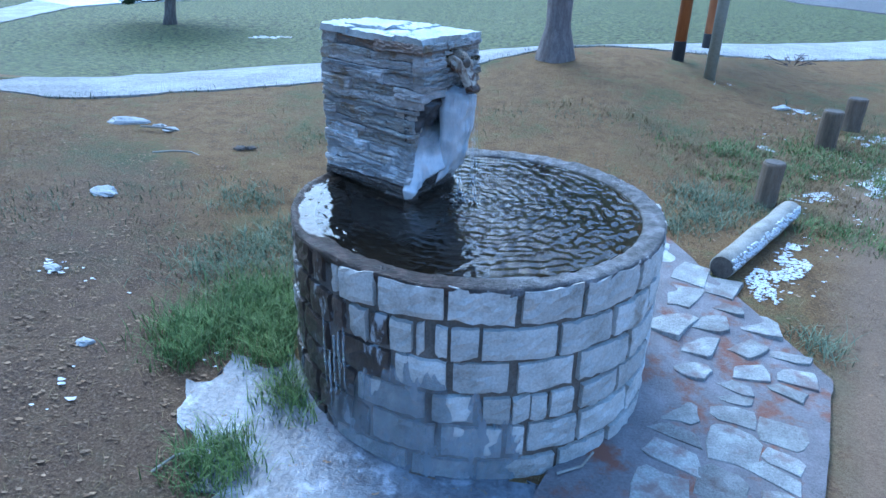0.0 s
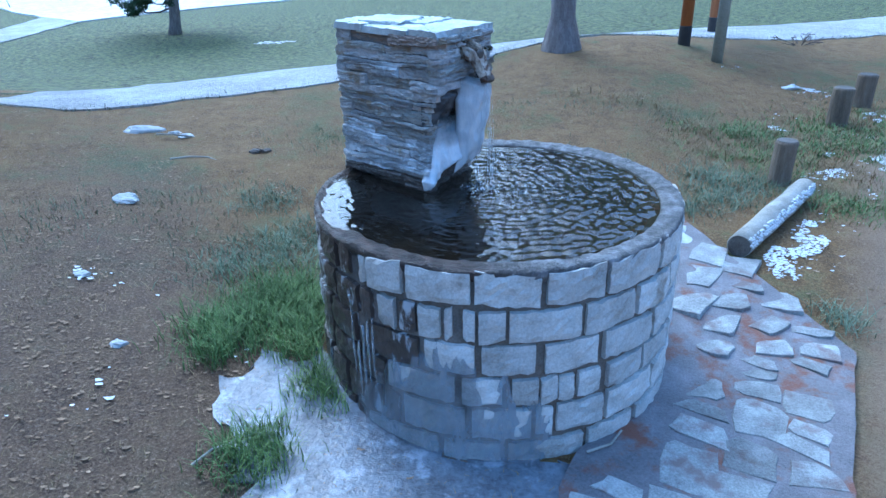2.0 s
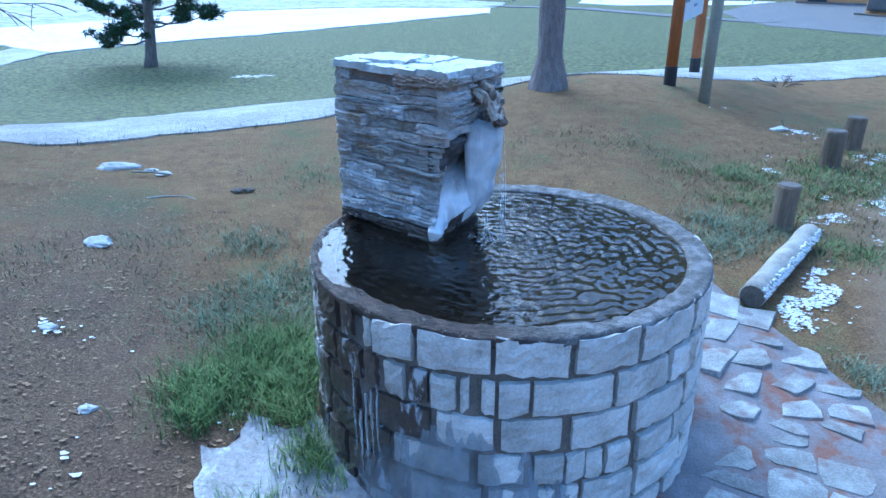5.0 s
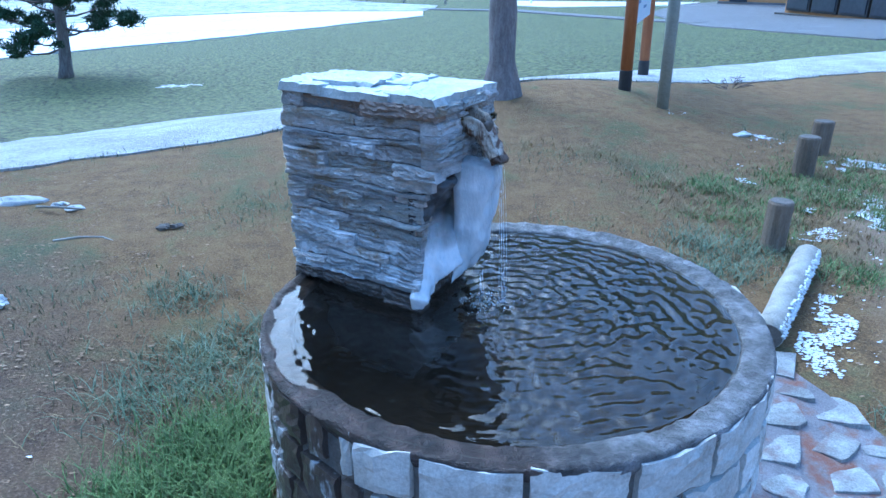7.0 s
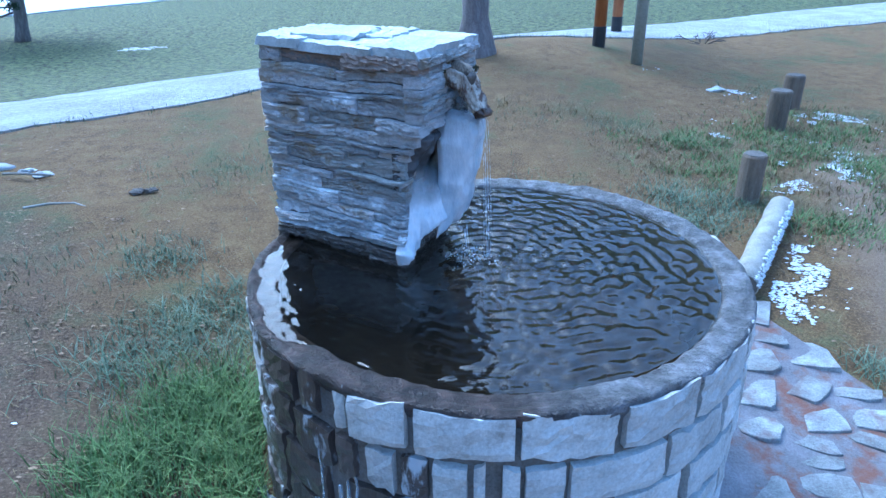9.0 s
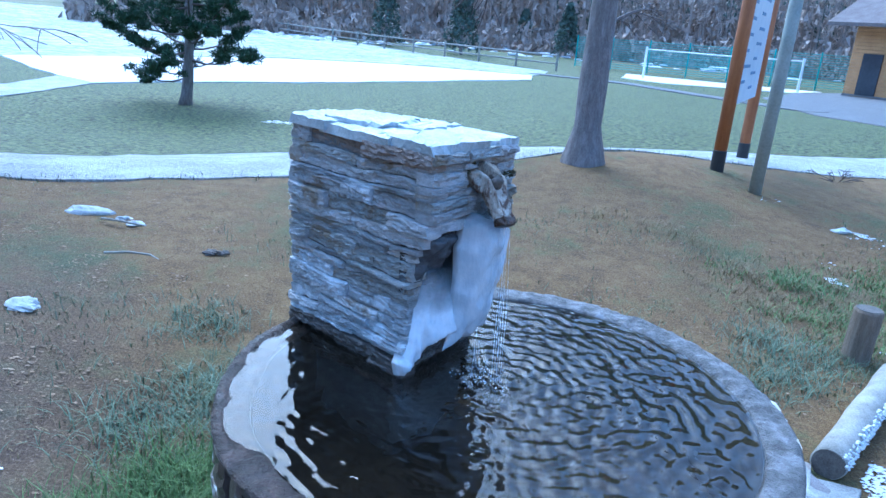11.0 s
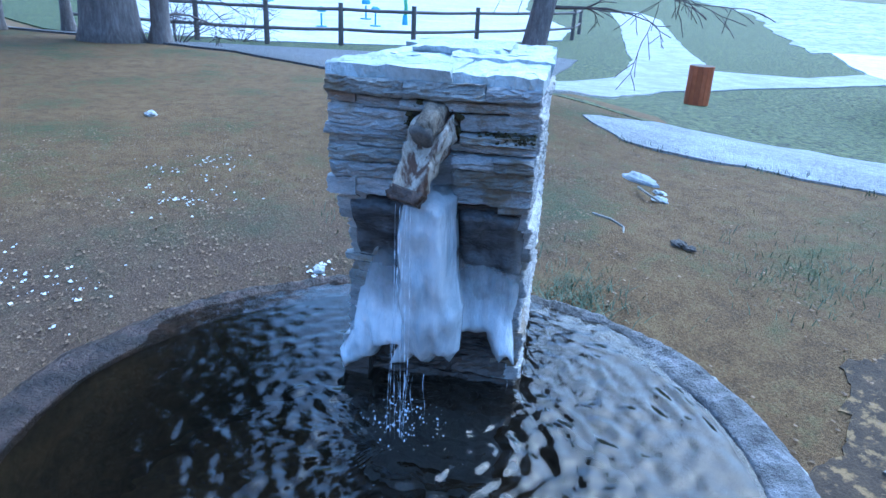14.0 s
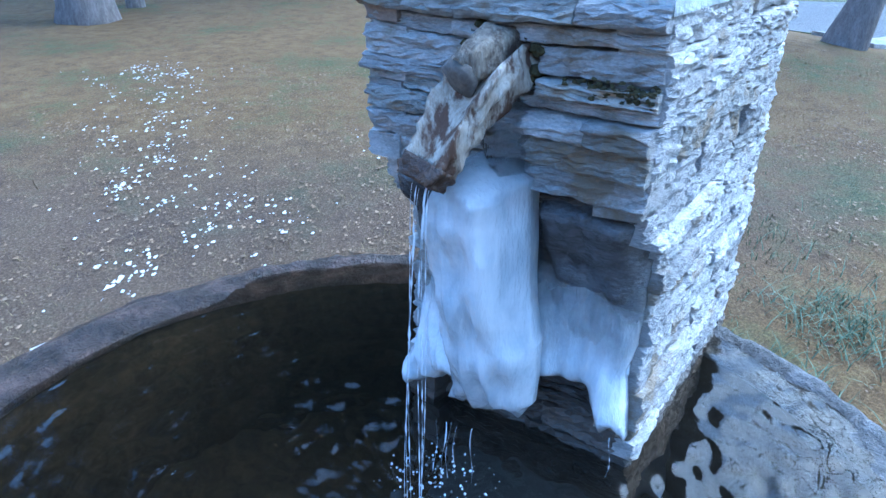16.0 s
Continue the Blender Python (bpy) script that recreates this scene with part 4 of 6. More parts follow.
ice_drape("ice_column", [(0.138, 1.072), (0.166, 1.095), (0.198, 1.092), (0.226, 1.07), (0.230, 0.99), (0.234, 0.918), (0.247, 0.858), (0.244, 0.765), (0.226, 0.735), (0.208, 0.752), (0.185, 0.728), (0.158, 0.742), (0.140, 0.722), (0.106, 0.708),
                         (0.128, 0.765), (0.134, 0.815), (0.125, 0.879), (0.128, 0.942), (0.122, 1.002)], -0.015, column_face, ICE, 1.0, 0.013)
ice_drape("ice_neck", [(0.168, 1.10), (0.160, 1.125), (0.170, 1.155), (0.200, 1.168), (0.220, 1.15), (0.228, 1.11), (0.224, 1.04), (0.19, 1.03)], -0.06, lambda u, z: 0.045 - 0.10 * max(0, z - 1.08), ICE_GREY, 2.0, 0.005)
ice_drape("ice_curtain", [(0.018, 0.955), (0.045, 0.965), (0.064, 0.950), (0.09, 0.962), (0.12, 0.95), (0.20, 0.95), (0.205, 0.80), (0.19, 0.755), (0.12, 0.748), (0.080, 0.722), (0.060, 0.690), (0.030, 0.672), (-0.004, 0.655), (-0.014, 0.692), (0.012, 0.747), (0.018, 0.844), (0.012, 0.901)], -0.090,
          lambda u, z: -0.066 + 0.030 * step01(0.90, 0.68, z) + 0.055 * step01(0.03, 0.14, u) * step01(0.98, 0.85, z), ICE_GREY, 3.0, 0.009)
ice_drape("ice_curtain", [(0.216, 1.010), (0.250, 0.985), (0.272, 1.0), (0.300, 0.965), (0.336, 0.955), (0.344, 0.916), (0.341, 0.85), (0.335, 0.804), (0.342, 0.735), (0.346, 0.708), (0.330, 0.722), (0.318, 0.706), (0.302, 0.728), (0.285, 0.769), (0.243, 0.765), (0.20, 0.76), (0.165, 0.80), (0.165, 0.95), (0.18, 1.02)], -0.090,
          lambda u, z: -0.068 + 0.014 * step01(0.95, 0.78, z) + 0.008 * math.sin(40 * u), ICE_GREY, 4.0, 0.009)
ice_drape("ice_film", [(0.03, 0.90), (0.10, 0.91), (0.20, 1.00), (0.25, 0.985), (0.33, 0.955), (0.335, 0.80), (0.24, 0.77), (0.16, 0.76), (0.115, 0.755), (0.09, 0.77), (0.03, 0.80)], -0.092, lambda u, z: -0.068, ICE_GREY, 6.0, 0.005)

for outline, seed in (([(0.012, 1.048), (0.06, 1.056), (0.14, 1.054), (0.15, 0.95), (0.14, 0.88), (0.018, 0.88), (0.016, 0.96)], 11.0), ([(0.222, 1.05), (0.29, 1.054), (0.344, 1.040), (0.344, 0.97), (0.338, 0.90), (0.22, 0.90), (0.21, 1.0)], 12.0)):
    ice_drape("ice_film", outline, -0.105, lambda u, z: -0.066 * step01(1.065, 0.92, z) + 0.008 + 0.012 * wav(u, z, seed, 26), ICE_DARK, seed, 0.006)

stream = thing("water_stream", tuple(front_at(0.16, 1.07, 0.11)), "thin strands of falling water below the spout", "water")
STRANDS = [(0.142 + 0.006 * k, 0.110 + 0.004 * (k % 3), 1.080, 0.648, (0.0010, 0.0016, 0.0009, 0.0017, 0.0012, 0.0008)[k], 13 + 2 * k) for k in range(6)]
STRANDS += [(0.141, 0.062, 0.735, 0.646, 0.0008, 2), (0.152, 0.058, 0.735, 0.646, 0.0011, 1), (0.160, 0.060, 0.74, 0.646, 0.0014, 1), (0.168, 0.056, 0.735, 0.646, 0.0011, 1), (0.190, 0.05, 0.735, 0.646, 0.0008, 2), (0.335, -0.06, 0.715, 0.646, 0.0012, 3)]
for k, (u, w, top, bottom, size, beat) in enumerate(STRANDS):
    bm, pts, rad = bmesh.new(), [], []
    for i in range(48):
        f = i / 47
        pts.append(front_at(u + 0.003 * math.sin(5 * f + k), top + (bottom - top) * f, w + 0.02 * math.sqrt(f) * (1 if k < 6 else 0.2)))
        rad.append(0.00015 + size * max(0.0, wav(f * beat, k * 3.3, 0.5, 2.2)) * 1.8)
    tube(bm, pts, rad, 6)
    smooth(part("strand", bm, STREAM, stream))
bm = bmesh.new()
for k in range(150):
    a, d = rnd.uniform(0, 6.283), 0.085 * rnd.random() ** 0.9
    c = front_at(0.158, 0.645 + 0.035 * rnd.random() ** 2.2 * (1 - d / 0.1), 0.085) + Vector((d * math.cos(a), d * math.sin(a), 0))
    q = rnd.uniform(0.0007, 0.0022)
    blob(bm, c, (q, q, q * 1.2), 800 + k, 0.2, 4, 6)
tagged(smooth(part("splash", bm, STREAM, stream, "small white splash where the water lands")), kind="stuff")

# ---- water in the basin ----
IMPACT = front_at(0.16, 0.64, 0.13)
WZ = 0.6475
bm, rings = bmesh.new(), []
NR, NA = 130, 340
centre = bm.verts.new((0, 0, WZ))


def ripple(x, y):
    d = math.hypot(x - IMPACT.x, y - IMPACT.y)
    away = 0.45 + 0.55 * step01(-0.40, 0.20, x + 0.15 * y)
    calm = 1 - 0.25 * flooded(math.degrees(math.atan2(y, x))) * step01(0.25, 0.5, math.hypot(x, y))
    ph = wav(x, y, 0.5, 4.0) + 0.35 * wav(x, y, 3.5, 11.0)
    patch = 0.55 + 0.9 * wav(x, y, 5.5, 6.0)
    z = (0.0015 * away + 0.0003) * math.exp(-d * 0.8) * math.sin(d * 140 + 7.0 * ph) * patch
    z += (0.0045 * math.exp(-d * 9.0) + 0.0036 * away + 0.0005) * wav(x, y, 1.5, 30.0)
    z += 0.0009 * wav(d * 4, math.atan2(y - IMPACT.y, x - IMPACT.x) * 1.2, 3.3, 16.0)
    z += 0.0022 * wav(x, y, 7.5, 8.0) * (0.5 + 0.5 * away)
    return z * calm


for i in range(1, NR + 1):
    ring = []
    for k in range(NA):
        a = 2 * math.pi * k / NA
        r = (0.643 + 0.066 * flooded(math.degrees(a))) * i / NR
        x, y = r * math.cos(a), r * math.sin(a)
        ring.append(bm.verts.new((x, y, WZ + ripple(x, y) * (1 if i < NR - 2 else 0.3))))
    rings.append(ring)
for k in range(NA):
    bm.faces.new((centre, rings[0][k], rings[0][(k + 1) % NA]))
for a, b in zip(rings, rings[1:]):
    for k in range(NA):
        bm.faces.new((a[k], b[k], b[(k + 1) % NA], a[(k + 1) % NA]))
water = tagged(smooth(mesh_object("water", bm, WATER)), "dark rippled spring water filling the basin", "water", kind="structure")
water.visible_shadow = False

# overflow ice on the wall and at the foot
ice_wall = thing("ice_coat", (-0.4, -0.62, 0.2), "grey ice coat frozen over the basin's overflow side", "ice")
bm = bmesh.new()
cols = []
for k in range(70):
    a = -136 + 62 * k / 69
    edge = math.sin(math.pi * k / 69)
    top = -0.02 + 0.36 * edge ** 0.6 + 0.14 * wav(k * 0.23, 1.7) + 0.10 * wav(k * 0.6, 5.7) + 0.06 * wav(k * 1.7, 9.1)
    col = []
    for j in range(15):
        f = j / 14
        z = -0.12 + (top + 0.12) * f
        w = 0.008 + 0.010 * (1 - f) + 0.009 * wav(k * 0.25, z * 7, 3) + 0.06 * max(0, 0.12 - f)
        col.append(bm.verts.new(on_wall(a, z, (w if f < 0.999 else -0.01) * min(1, edge * 3))))
    cols.append(col)
for a, b in zip(cols, cols[1:]):
    for j in range(14):
        bm.faces.new((a[j], b[j], b[j + 1], a[j + 1]))
bmesh.ops.recalc_face_normals(bm, faces=bm.faces)
smooth(part("ice_shell", bm, ICE_COAT, ice_wall))

for k in range(7):
    a, top, low = rnd.uniform(-137, -112), rnd.uniform(0.22, 0.46), rnd.uniform(0.0, 0.15)
    bm, n = bmesh.new(), 10
    pts = [on_wall(a + 0.6 * wav(i * 0.5, k), top + (low - top) * i / n, 0.006 + 0.003 * wav(i, k, 2)) for i in range(n + 1)]
    tube(bm, pts, [0.001 + rnd.uniform(0.002, 0.007) * (0.35 + 0.65 * math.sin(math.pi * min(1, 0.1 + i / n))) for i in range(n + 1)], 7)
    smooth(part("frozen_drip", bm, ICE_COAT, ice_wall, "grey frozen run of overflow"))
sheet("ice_sheet", [(-1.10, -0.48), (-0.98, -0.22), (-0.80, -0.30), (-0.70, -0.16), (-0.62, -0.36), (-0.45, -0.52), (-0.1, -0.70), (0.25, -0.74), (0.36, -0.95), (0.15, -1.5), (-0.6, -1.6), (-0.75, -1.05), (-0.95, -0.75)],
      0.008, 0.045, ICE_SHEET, 0.11, "frozen overflow sheet on the ground beside the basin", "ice")
sheet("paving_bed", [(0.62, 0.42), (0.95, 0.95), (1.12, 1.22), (1.24, 0.74), (1.50, 0.12), (1.56, -0.02), (1.34, -0.5), (1.15, -0.9), (0.9, -1.5), (0.2, -1.6), (0.22, -0.86), (0.30, -0.68), (0.55, -0.48), (0.70, -0.10)],
      0.022, 0.09, PAVE_BED, 0.015, "rough mortar bed of the paving with red needles", "pavement")
sheet("puddle", [(-0.50, 2.12), (-0.46, 2.26), (-0.36, 2.36), (-0.20, 2.20), (-0.05, 2.02), (0.06, 1.85), (0.14, 1.70), (0.06, 1.56), (-0.06, 1.58), (-0.18, 1.78), (-0.33, 1.96)], 0.018, 0.04, PUDDLE, 0.06, "small wet trickle of meltwater in the turf", "puddle")
sheet("mud", [(-0.64, 2.08), (-0.56, 2.42), (-0.36, 2.56), (-0.08, 2.36), (0.10, 2.10), (0.26, 1.80), (0.30, 1.48), (0.15, 1.20), (0.0, 1.05), (-0.16, 1.3), (-0.32, 1.74)], 0.006, 0.05, MUD, 0.08, "dark wet mud round the meltwater", "mud")

# snow left in the lee of the log and between the weeds
SNOW_BEDS = [[(3.30, 3.75), (3.45, 3.60), (3.75, 3.45), (3.72, 3.0), (3.85, 3.1), (3.88, 3.6), (3.6, 3.85)], [(2.75, 2.42), (2.82, 2.25), (3.0, 2.25), (3.2, 2.6), (3.1, 2.8), (2.9, 2.55)], [(2.10, 2.04), (2.25, 1.98), (2.48, 2.10), (2.46, 2.24), (2.25, 2.14)], [(2.32, 3.28), (2.34, 3.14), (2.44, 3.16), (2.42, 3.3)], [(3.1, 4.65), (3.15, 4.5), (3.32, 4.5), (3.3, 4.62)], [(1.43, 0.76), (1.40, 0.62), (1.46, 0.50), (1.53, 0.56), (1.64, 0.66), (1.62, 0.76), (1.74, 0.82), (1.86, 0.97), (1.84, 1.10), (1.90, 1.24), (1.84, 1.28), (1.74, 1.10), (1.66, 1.0), (1.60, 0.90), (1.54, 0.92)],
             [(2.30, 2.14), (2.36, 2.02), (2.48, 2.0), (2.56, 2.10), (2.44, 2.16)], [(2.70, 2.2), (2.78, 2.12), (2.95, 2.2), (2.88, 2.3)], [(2.45, 2.58), (2.50, 2.5), (2.58, 2.58), (2.5, 2.64)], [(3.2, 3.5), (3.32, 3.42), (3.4, 3.55), (3.28, 3.62)]]
flakes("snow_crust", scatter(110000, 1.35, 3.95, 0.45, 4.7, 91, lambda x, y: (wav(x, y, 3, 9) + 0.5 * wav(x, y, 5, 30) > -0.1) * any(inside(b, x, y) for b in SNOW_BEDS)), SNOW, "broken crust of old snow beside the log and weeds", "snow", (0.004, 0.016), 92, 0.3, 0.4)

# ---- things round the basin ----
def rock(place, size, seed, label, name="stone", mat=ROCK):
    bm = bmesh.new()
    z = ground_z(place[0], place[1])
    blob(bm, (place[0], place[1], z + size[2] * 0.12), (size[0], size[1], size[2] * 0.7), seed, 0.3, 9, 14)
    return tagged(mesh_object(name, bm, mat), label, "stone", "loose stones")


rock((-2.92, 2.78), (0.165, 0.075, 0.05), 2, "long pale flat stone lying in the turf")
rock((-2.62, 2.72), (0.05, 0.035, 0.025), 12, "small pale stone beside the long one")
rock((-2.48, 2.62), (0.06, 0.045, 0.03), 13, "small pale stone beside the long one")
rock((-2.29, 1.23), (0.085, 0.06, 0.045), 3, "pale fist-sized stone in the turf")
rock((-1.60, -0.25), (0.035, 0.03, 0.028), 4, "small pale stone on the litter")
rock((-5.75, -0.44), (0.07, 0.05, 0.05), 5, "pale stone in the brown turf")
rock((-2.06, 0.30), (0.045, 0.03, 0.02), 6, "grey stone half sunk in the litter")
rock((0.98, 1.02), (0.16, 0.14, 0.05), 7, "flat grey stone at the edge of the paving")
rock((0.42, 0.78), (0.05, 0.045, 0.04), 8, "small stone at the foot of the basin")
rock((3.0, 4.6), (0.09, 0.06, 0.04), 9, "pale flat stone in the brown turf")
bm = bmesh.new()
for k in range(9):
    blob(bm, (-1.72 + rnd.uniform(-0.06, 0.06), 2.18 + rnd.uniform(-0.035, 0.035), ground_z(-1.72, 2.18) + 0.018), (0.03, 0.02, 0.016), 70 + k, 0.4, 5, 7)
tagged(mesh_object("earth_clod", bm, WOOD_END), "small dark clod of earth on the turf", "clod")


def stick(pts, radius, label):
    bm = bmesh.new()
    tube(bm, [(x, y, ground_z(x, y) + h) for x, y, h in pts], [radius * (1 - 0.12 * i) for i in range(len(pts))], 7, 0.3, 40)
    return tagged(mesh_object("stick", bm, WOOD_GREY), label, "stick", "fallen sticks")


stick([(-2.35, 2.02, 0.008), (-2.22, 2.06, 0.014), (-2.08, 2.05, 0.014), (-1.98, 1.98, 0.008)], 0.008, "bent pale stick on the turf")
stick([(-1.05, -0.85, 0.01), (-1.0, -0.78, 0.02), (-0.93, -0.72, 0.01)], 0.005, "thin pale stick by the ice")
stick([(0.33, -0.70, 0.03), (0.42, -0.66, 0.035), (0.47, -0.58, 0.03)], 0.005, "thin brown twig at the foot of the basin")
stick([(-2.72, 2.62, 0.02), (-2.55, 2.55, 0.04), (-2.40, 2.56, 0.02)], 0.009, "pale stick beside the stones")
stick([(-0.75, 2.75, 0.02), (-0.5, 2.85, 0.04), (-0.2, 2.8, 0.02)], 0.010, "thin stick near the puddle")

# log lying by the paving
log = thing("log", (1.62, 1.2, 0.06), "short grey log lying beside the paving with frost on one side", "log")
a, b = Vector((1.30, 0.78, 0.055)), Vector((1.96, 1.62, 0.075))
bm = bmesh.new()
tube(bm, [a.lerp(b, i / 9) for i in range(10)], [0.066 + 0.002 * math.sin(i * 1.7) for i in range(10)], 16, 0.12, 9)
smooth(part("trunk_piece", bm, WOOD_GREY, log))
for p, q in ((a, b), (b, a)):
    bm = bmesh.new()
    d = (q - p).normalized()
    tube(bm, [p - d * 0.004, p + d * 0.004], [0.060, 0.062], 16, 0.15, 9)
    part("cut_end", bm, WOOD_END, log, "dark sawn end")
bm = bmesh.new()
side = (b - a).normalized().cross(Vector((0, 0, 1)))
for k in range(260):
    t = rnd.uniform(0.05, 0.85)
    p = a.lerp(b, k / 259) + side * (0.064 * math.cos(t)) + Vector((0, 0, 0.064 * math.sin(t)))
    blob(bm, p, (0.011, 0.011, 0.006), 200 + k, 0.5, 4, 6)
smooth(part("frost_strip", bm, SNOW, log, "strip of frost along the log"))


def short_post(x, y, h, r, seed):
    z = ground_z(x, y)
    t = thing("wooden_post", (x, y, z), "short round brown wooden post in the grass", "post", "low posts beside the path")
    bm = bmesh.new()
    tube(bm, [(x, y, z - 0.08), (x, y, z + h * 0.5), (x + 0.004, y, z + h - 0.012), (x + 0.004, y, z + h)], [r, r, r, r * 0.93], 18, 0.06, 14)
    part("shaft", bm, WOOD_POST, t)
    bm = bmesh.new()
    tube(bm, [(x + 0.004, y, z + h - 0.004), (x + 0.004, y, z + h + 0.004)], [r * 0.9, r * 0.86], 18, 0.05, 20)
    part("top", bm, WOOD_END, t, "dark weathered top")


short_post(1.925, 1.92, 0.295, 0.072, 1)
short_post(2.93, 3.38, 0.32, 0.085, 2)
short_post(3.42, 4.0, 0.30, 0.085, 3)


# ---- trees ----
def tree(name, x, y, r, height, lean, label, limbs, seed, first=1.6, bias=(0, 0), green=0):
    z, rnd = ground_z(x, y), random.Random(seed)
    t = thing(name, (x, y, z), label, "tree", "bare trees")
    bm, pts, rad = bmesh.new(), [], []
    for i in range(17):
        f = i / 16
        pts.append((x + lean[0] * f * height + 0.05 * math.sin(3 * f + seed), y + lean[1] * f * height + 0.05 * math.cos(2.2 * f + seed), z - 0.25 + (height + 0.25) * f ** 1.25))
        h = pts[-1][2] - z
        rad.append(max(0.02, r * (1 - 0.9 * f) + r * 0.42 * math.exp(-max(h, 0) / 0.10)))
    tube(bm, pts, rad, 22, 0.22, 5.5)
    smooth(part("trunk", bm, BARK, t))
    for k in range(limbs):
        bm = bmesh.new()
        f = (first + (height * 0.94 - first) * (k / limbs) ** 1.1) / height
        i = min(15, int((f * height / (height + 0.25) + 0.02) ** 0.8 * 16))
        p = Vector(pts[i]).lerp(Vector(pts[i + 1]), rnd.random())
        a = rnd.uniform(0, 6.283)
        way = Vector((math.cos(a) + bias[0], math.sin(a) + bias[1], 0.12 + 0.3 * f))
        branch(bm, p, way, (1 - 0.7 * f) * rnd.uniform(1.3, 2.4), r * 0.16 * (1.2 - f), 2 if k < limbs * 0.6 else 1, rnd, 0.06, 5, 5)
        part("limb", bm, TWIG, t)
    if green:
        verts, faces = [], []
        for _ in range(green):
            f = rnd.random() ** 0.8
            a, reach = rnd.uniform(0, 6.283), (2.9 * math.sin(math.pi * min(1.0, 0.22 + 0.75 * f)) + 0.2) * rnd.uniform(0.25, 1.0)
            c = Vector((x + lean[0] * f * height + reach * math.cos(a), y + lean[1] * f * height + reach * math.sin(a), z + 3.6 + (height - 3.2) * f - 0.15 * reach))
            if noise.noise(c * 0.9) < -0.12:
                continue
            for _ in range(5):
                q, i = c + Vector((rnd.uniform(-1, 1), rnd.uniform(-1, 1), rnd.uniform(-0.6, 0.6))) * 0.3, len(verts)
                verts += [q + Vector((rnd.uniform(-1, 1), rnd.uniform(-1, 1), rnd.uniform(-1, 1))) * 0.17 for _ in range(3)]
                faces.append((i, i + 1, i + 2))
        data = bpy.data.meshes.new("crown")
        data.from_pydata(verts, [], faces)
        data.materials.append(NEEDLES)
        ob = new("crown", data)
        ob.parent, ob.matrix_parent_inverse = t, Matrix.Translation(t.location).inverted()
    return t


tree("tree", 0.80, 5.58, 0.165, 8.0, (0.012, 0.01), "larch with a grey furrowed trunk and bare limbs on the mound", 26, 4, 1.75, (-0.5, -0.2))
tree("tree", -5.75, 3.22, 0.148, 8.5, (0.08, 0.14), "bare tree with a dark flared trunk and drooping twigs", 34, 9, 1.0, (0.55, 0.35))
tree("tree", -11.9, -1.0, 0.44, 15.0, (0.01, 0.0), "thick grey-barked tree on the brown slope", 22, 15, 3.4, (0, 0), 5200)
tree("tree", -11.7, -0.25, 0.16, 7.0, (0.0, 0.02), "slender stem grown close to the thick tree", 16, 16, 0.6, (0.2, 0.8))
tree("tree", -13.7, -3.0, 0.19, 13.0, (-0.01, 0.0), "slim dark tree on the brown slope", 14, 17, 3.2, (0, 0), 4200)
tree("tree", -7.25, -4.4, 0.29, 13.5, (0.0, 0.0), "pale-barked tree at the edge of the turf", 18, 18, 3.2, (0, 0), 5200)
tree("tree", -8.35, -4.35, 0.10, 10.0, (0.0, 0.0), "thin pale tree beside the larger one", 10, 19, 3.2, (0, 0), 3000)
tree("tree", -14.4, -1.9, 0.12, 7.0, (0.03, 0.0), "thin forked tree behind the slope", 8, 20, 1.2)


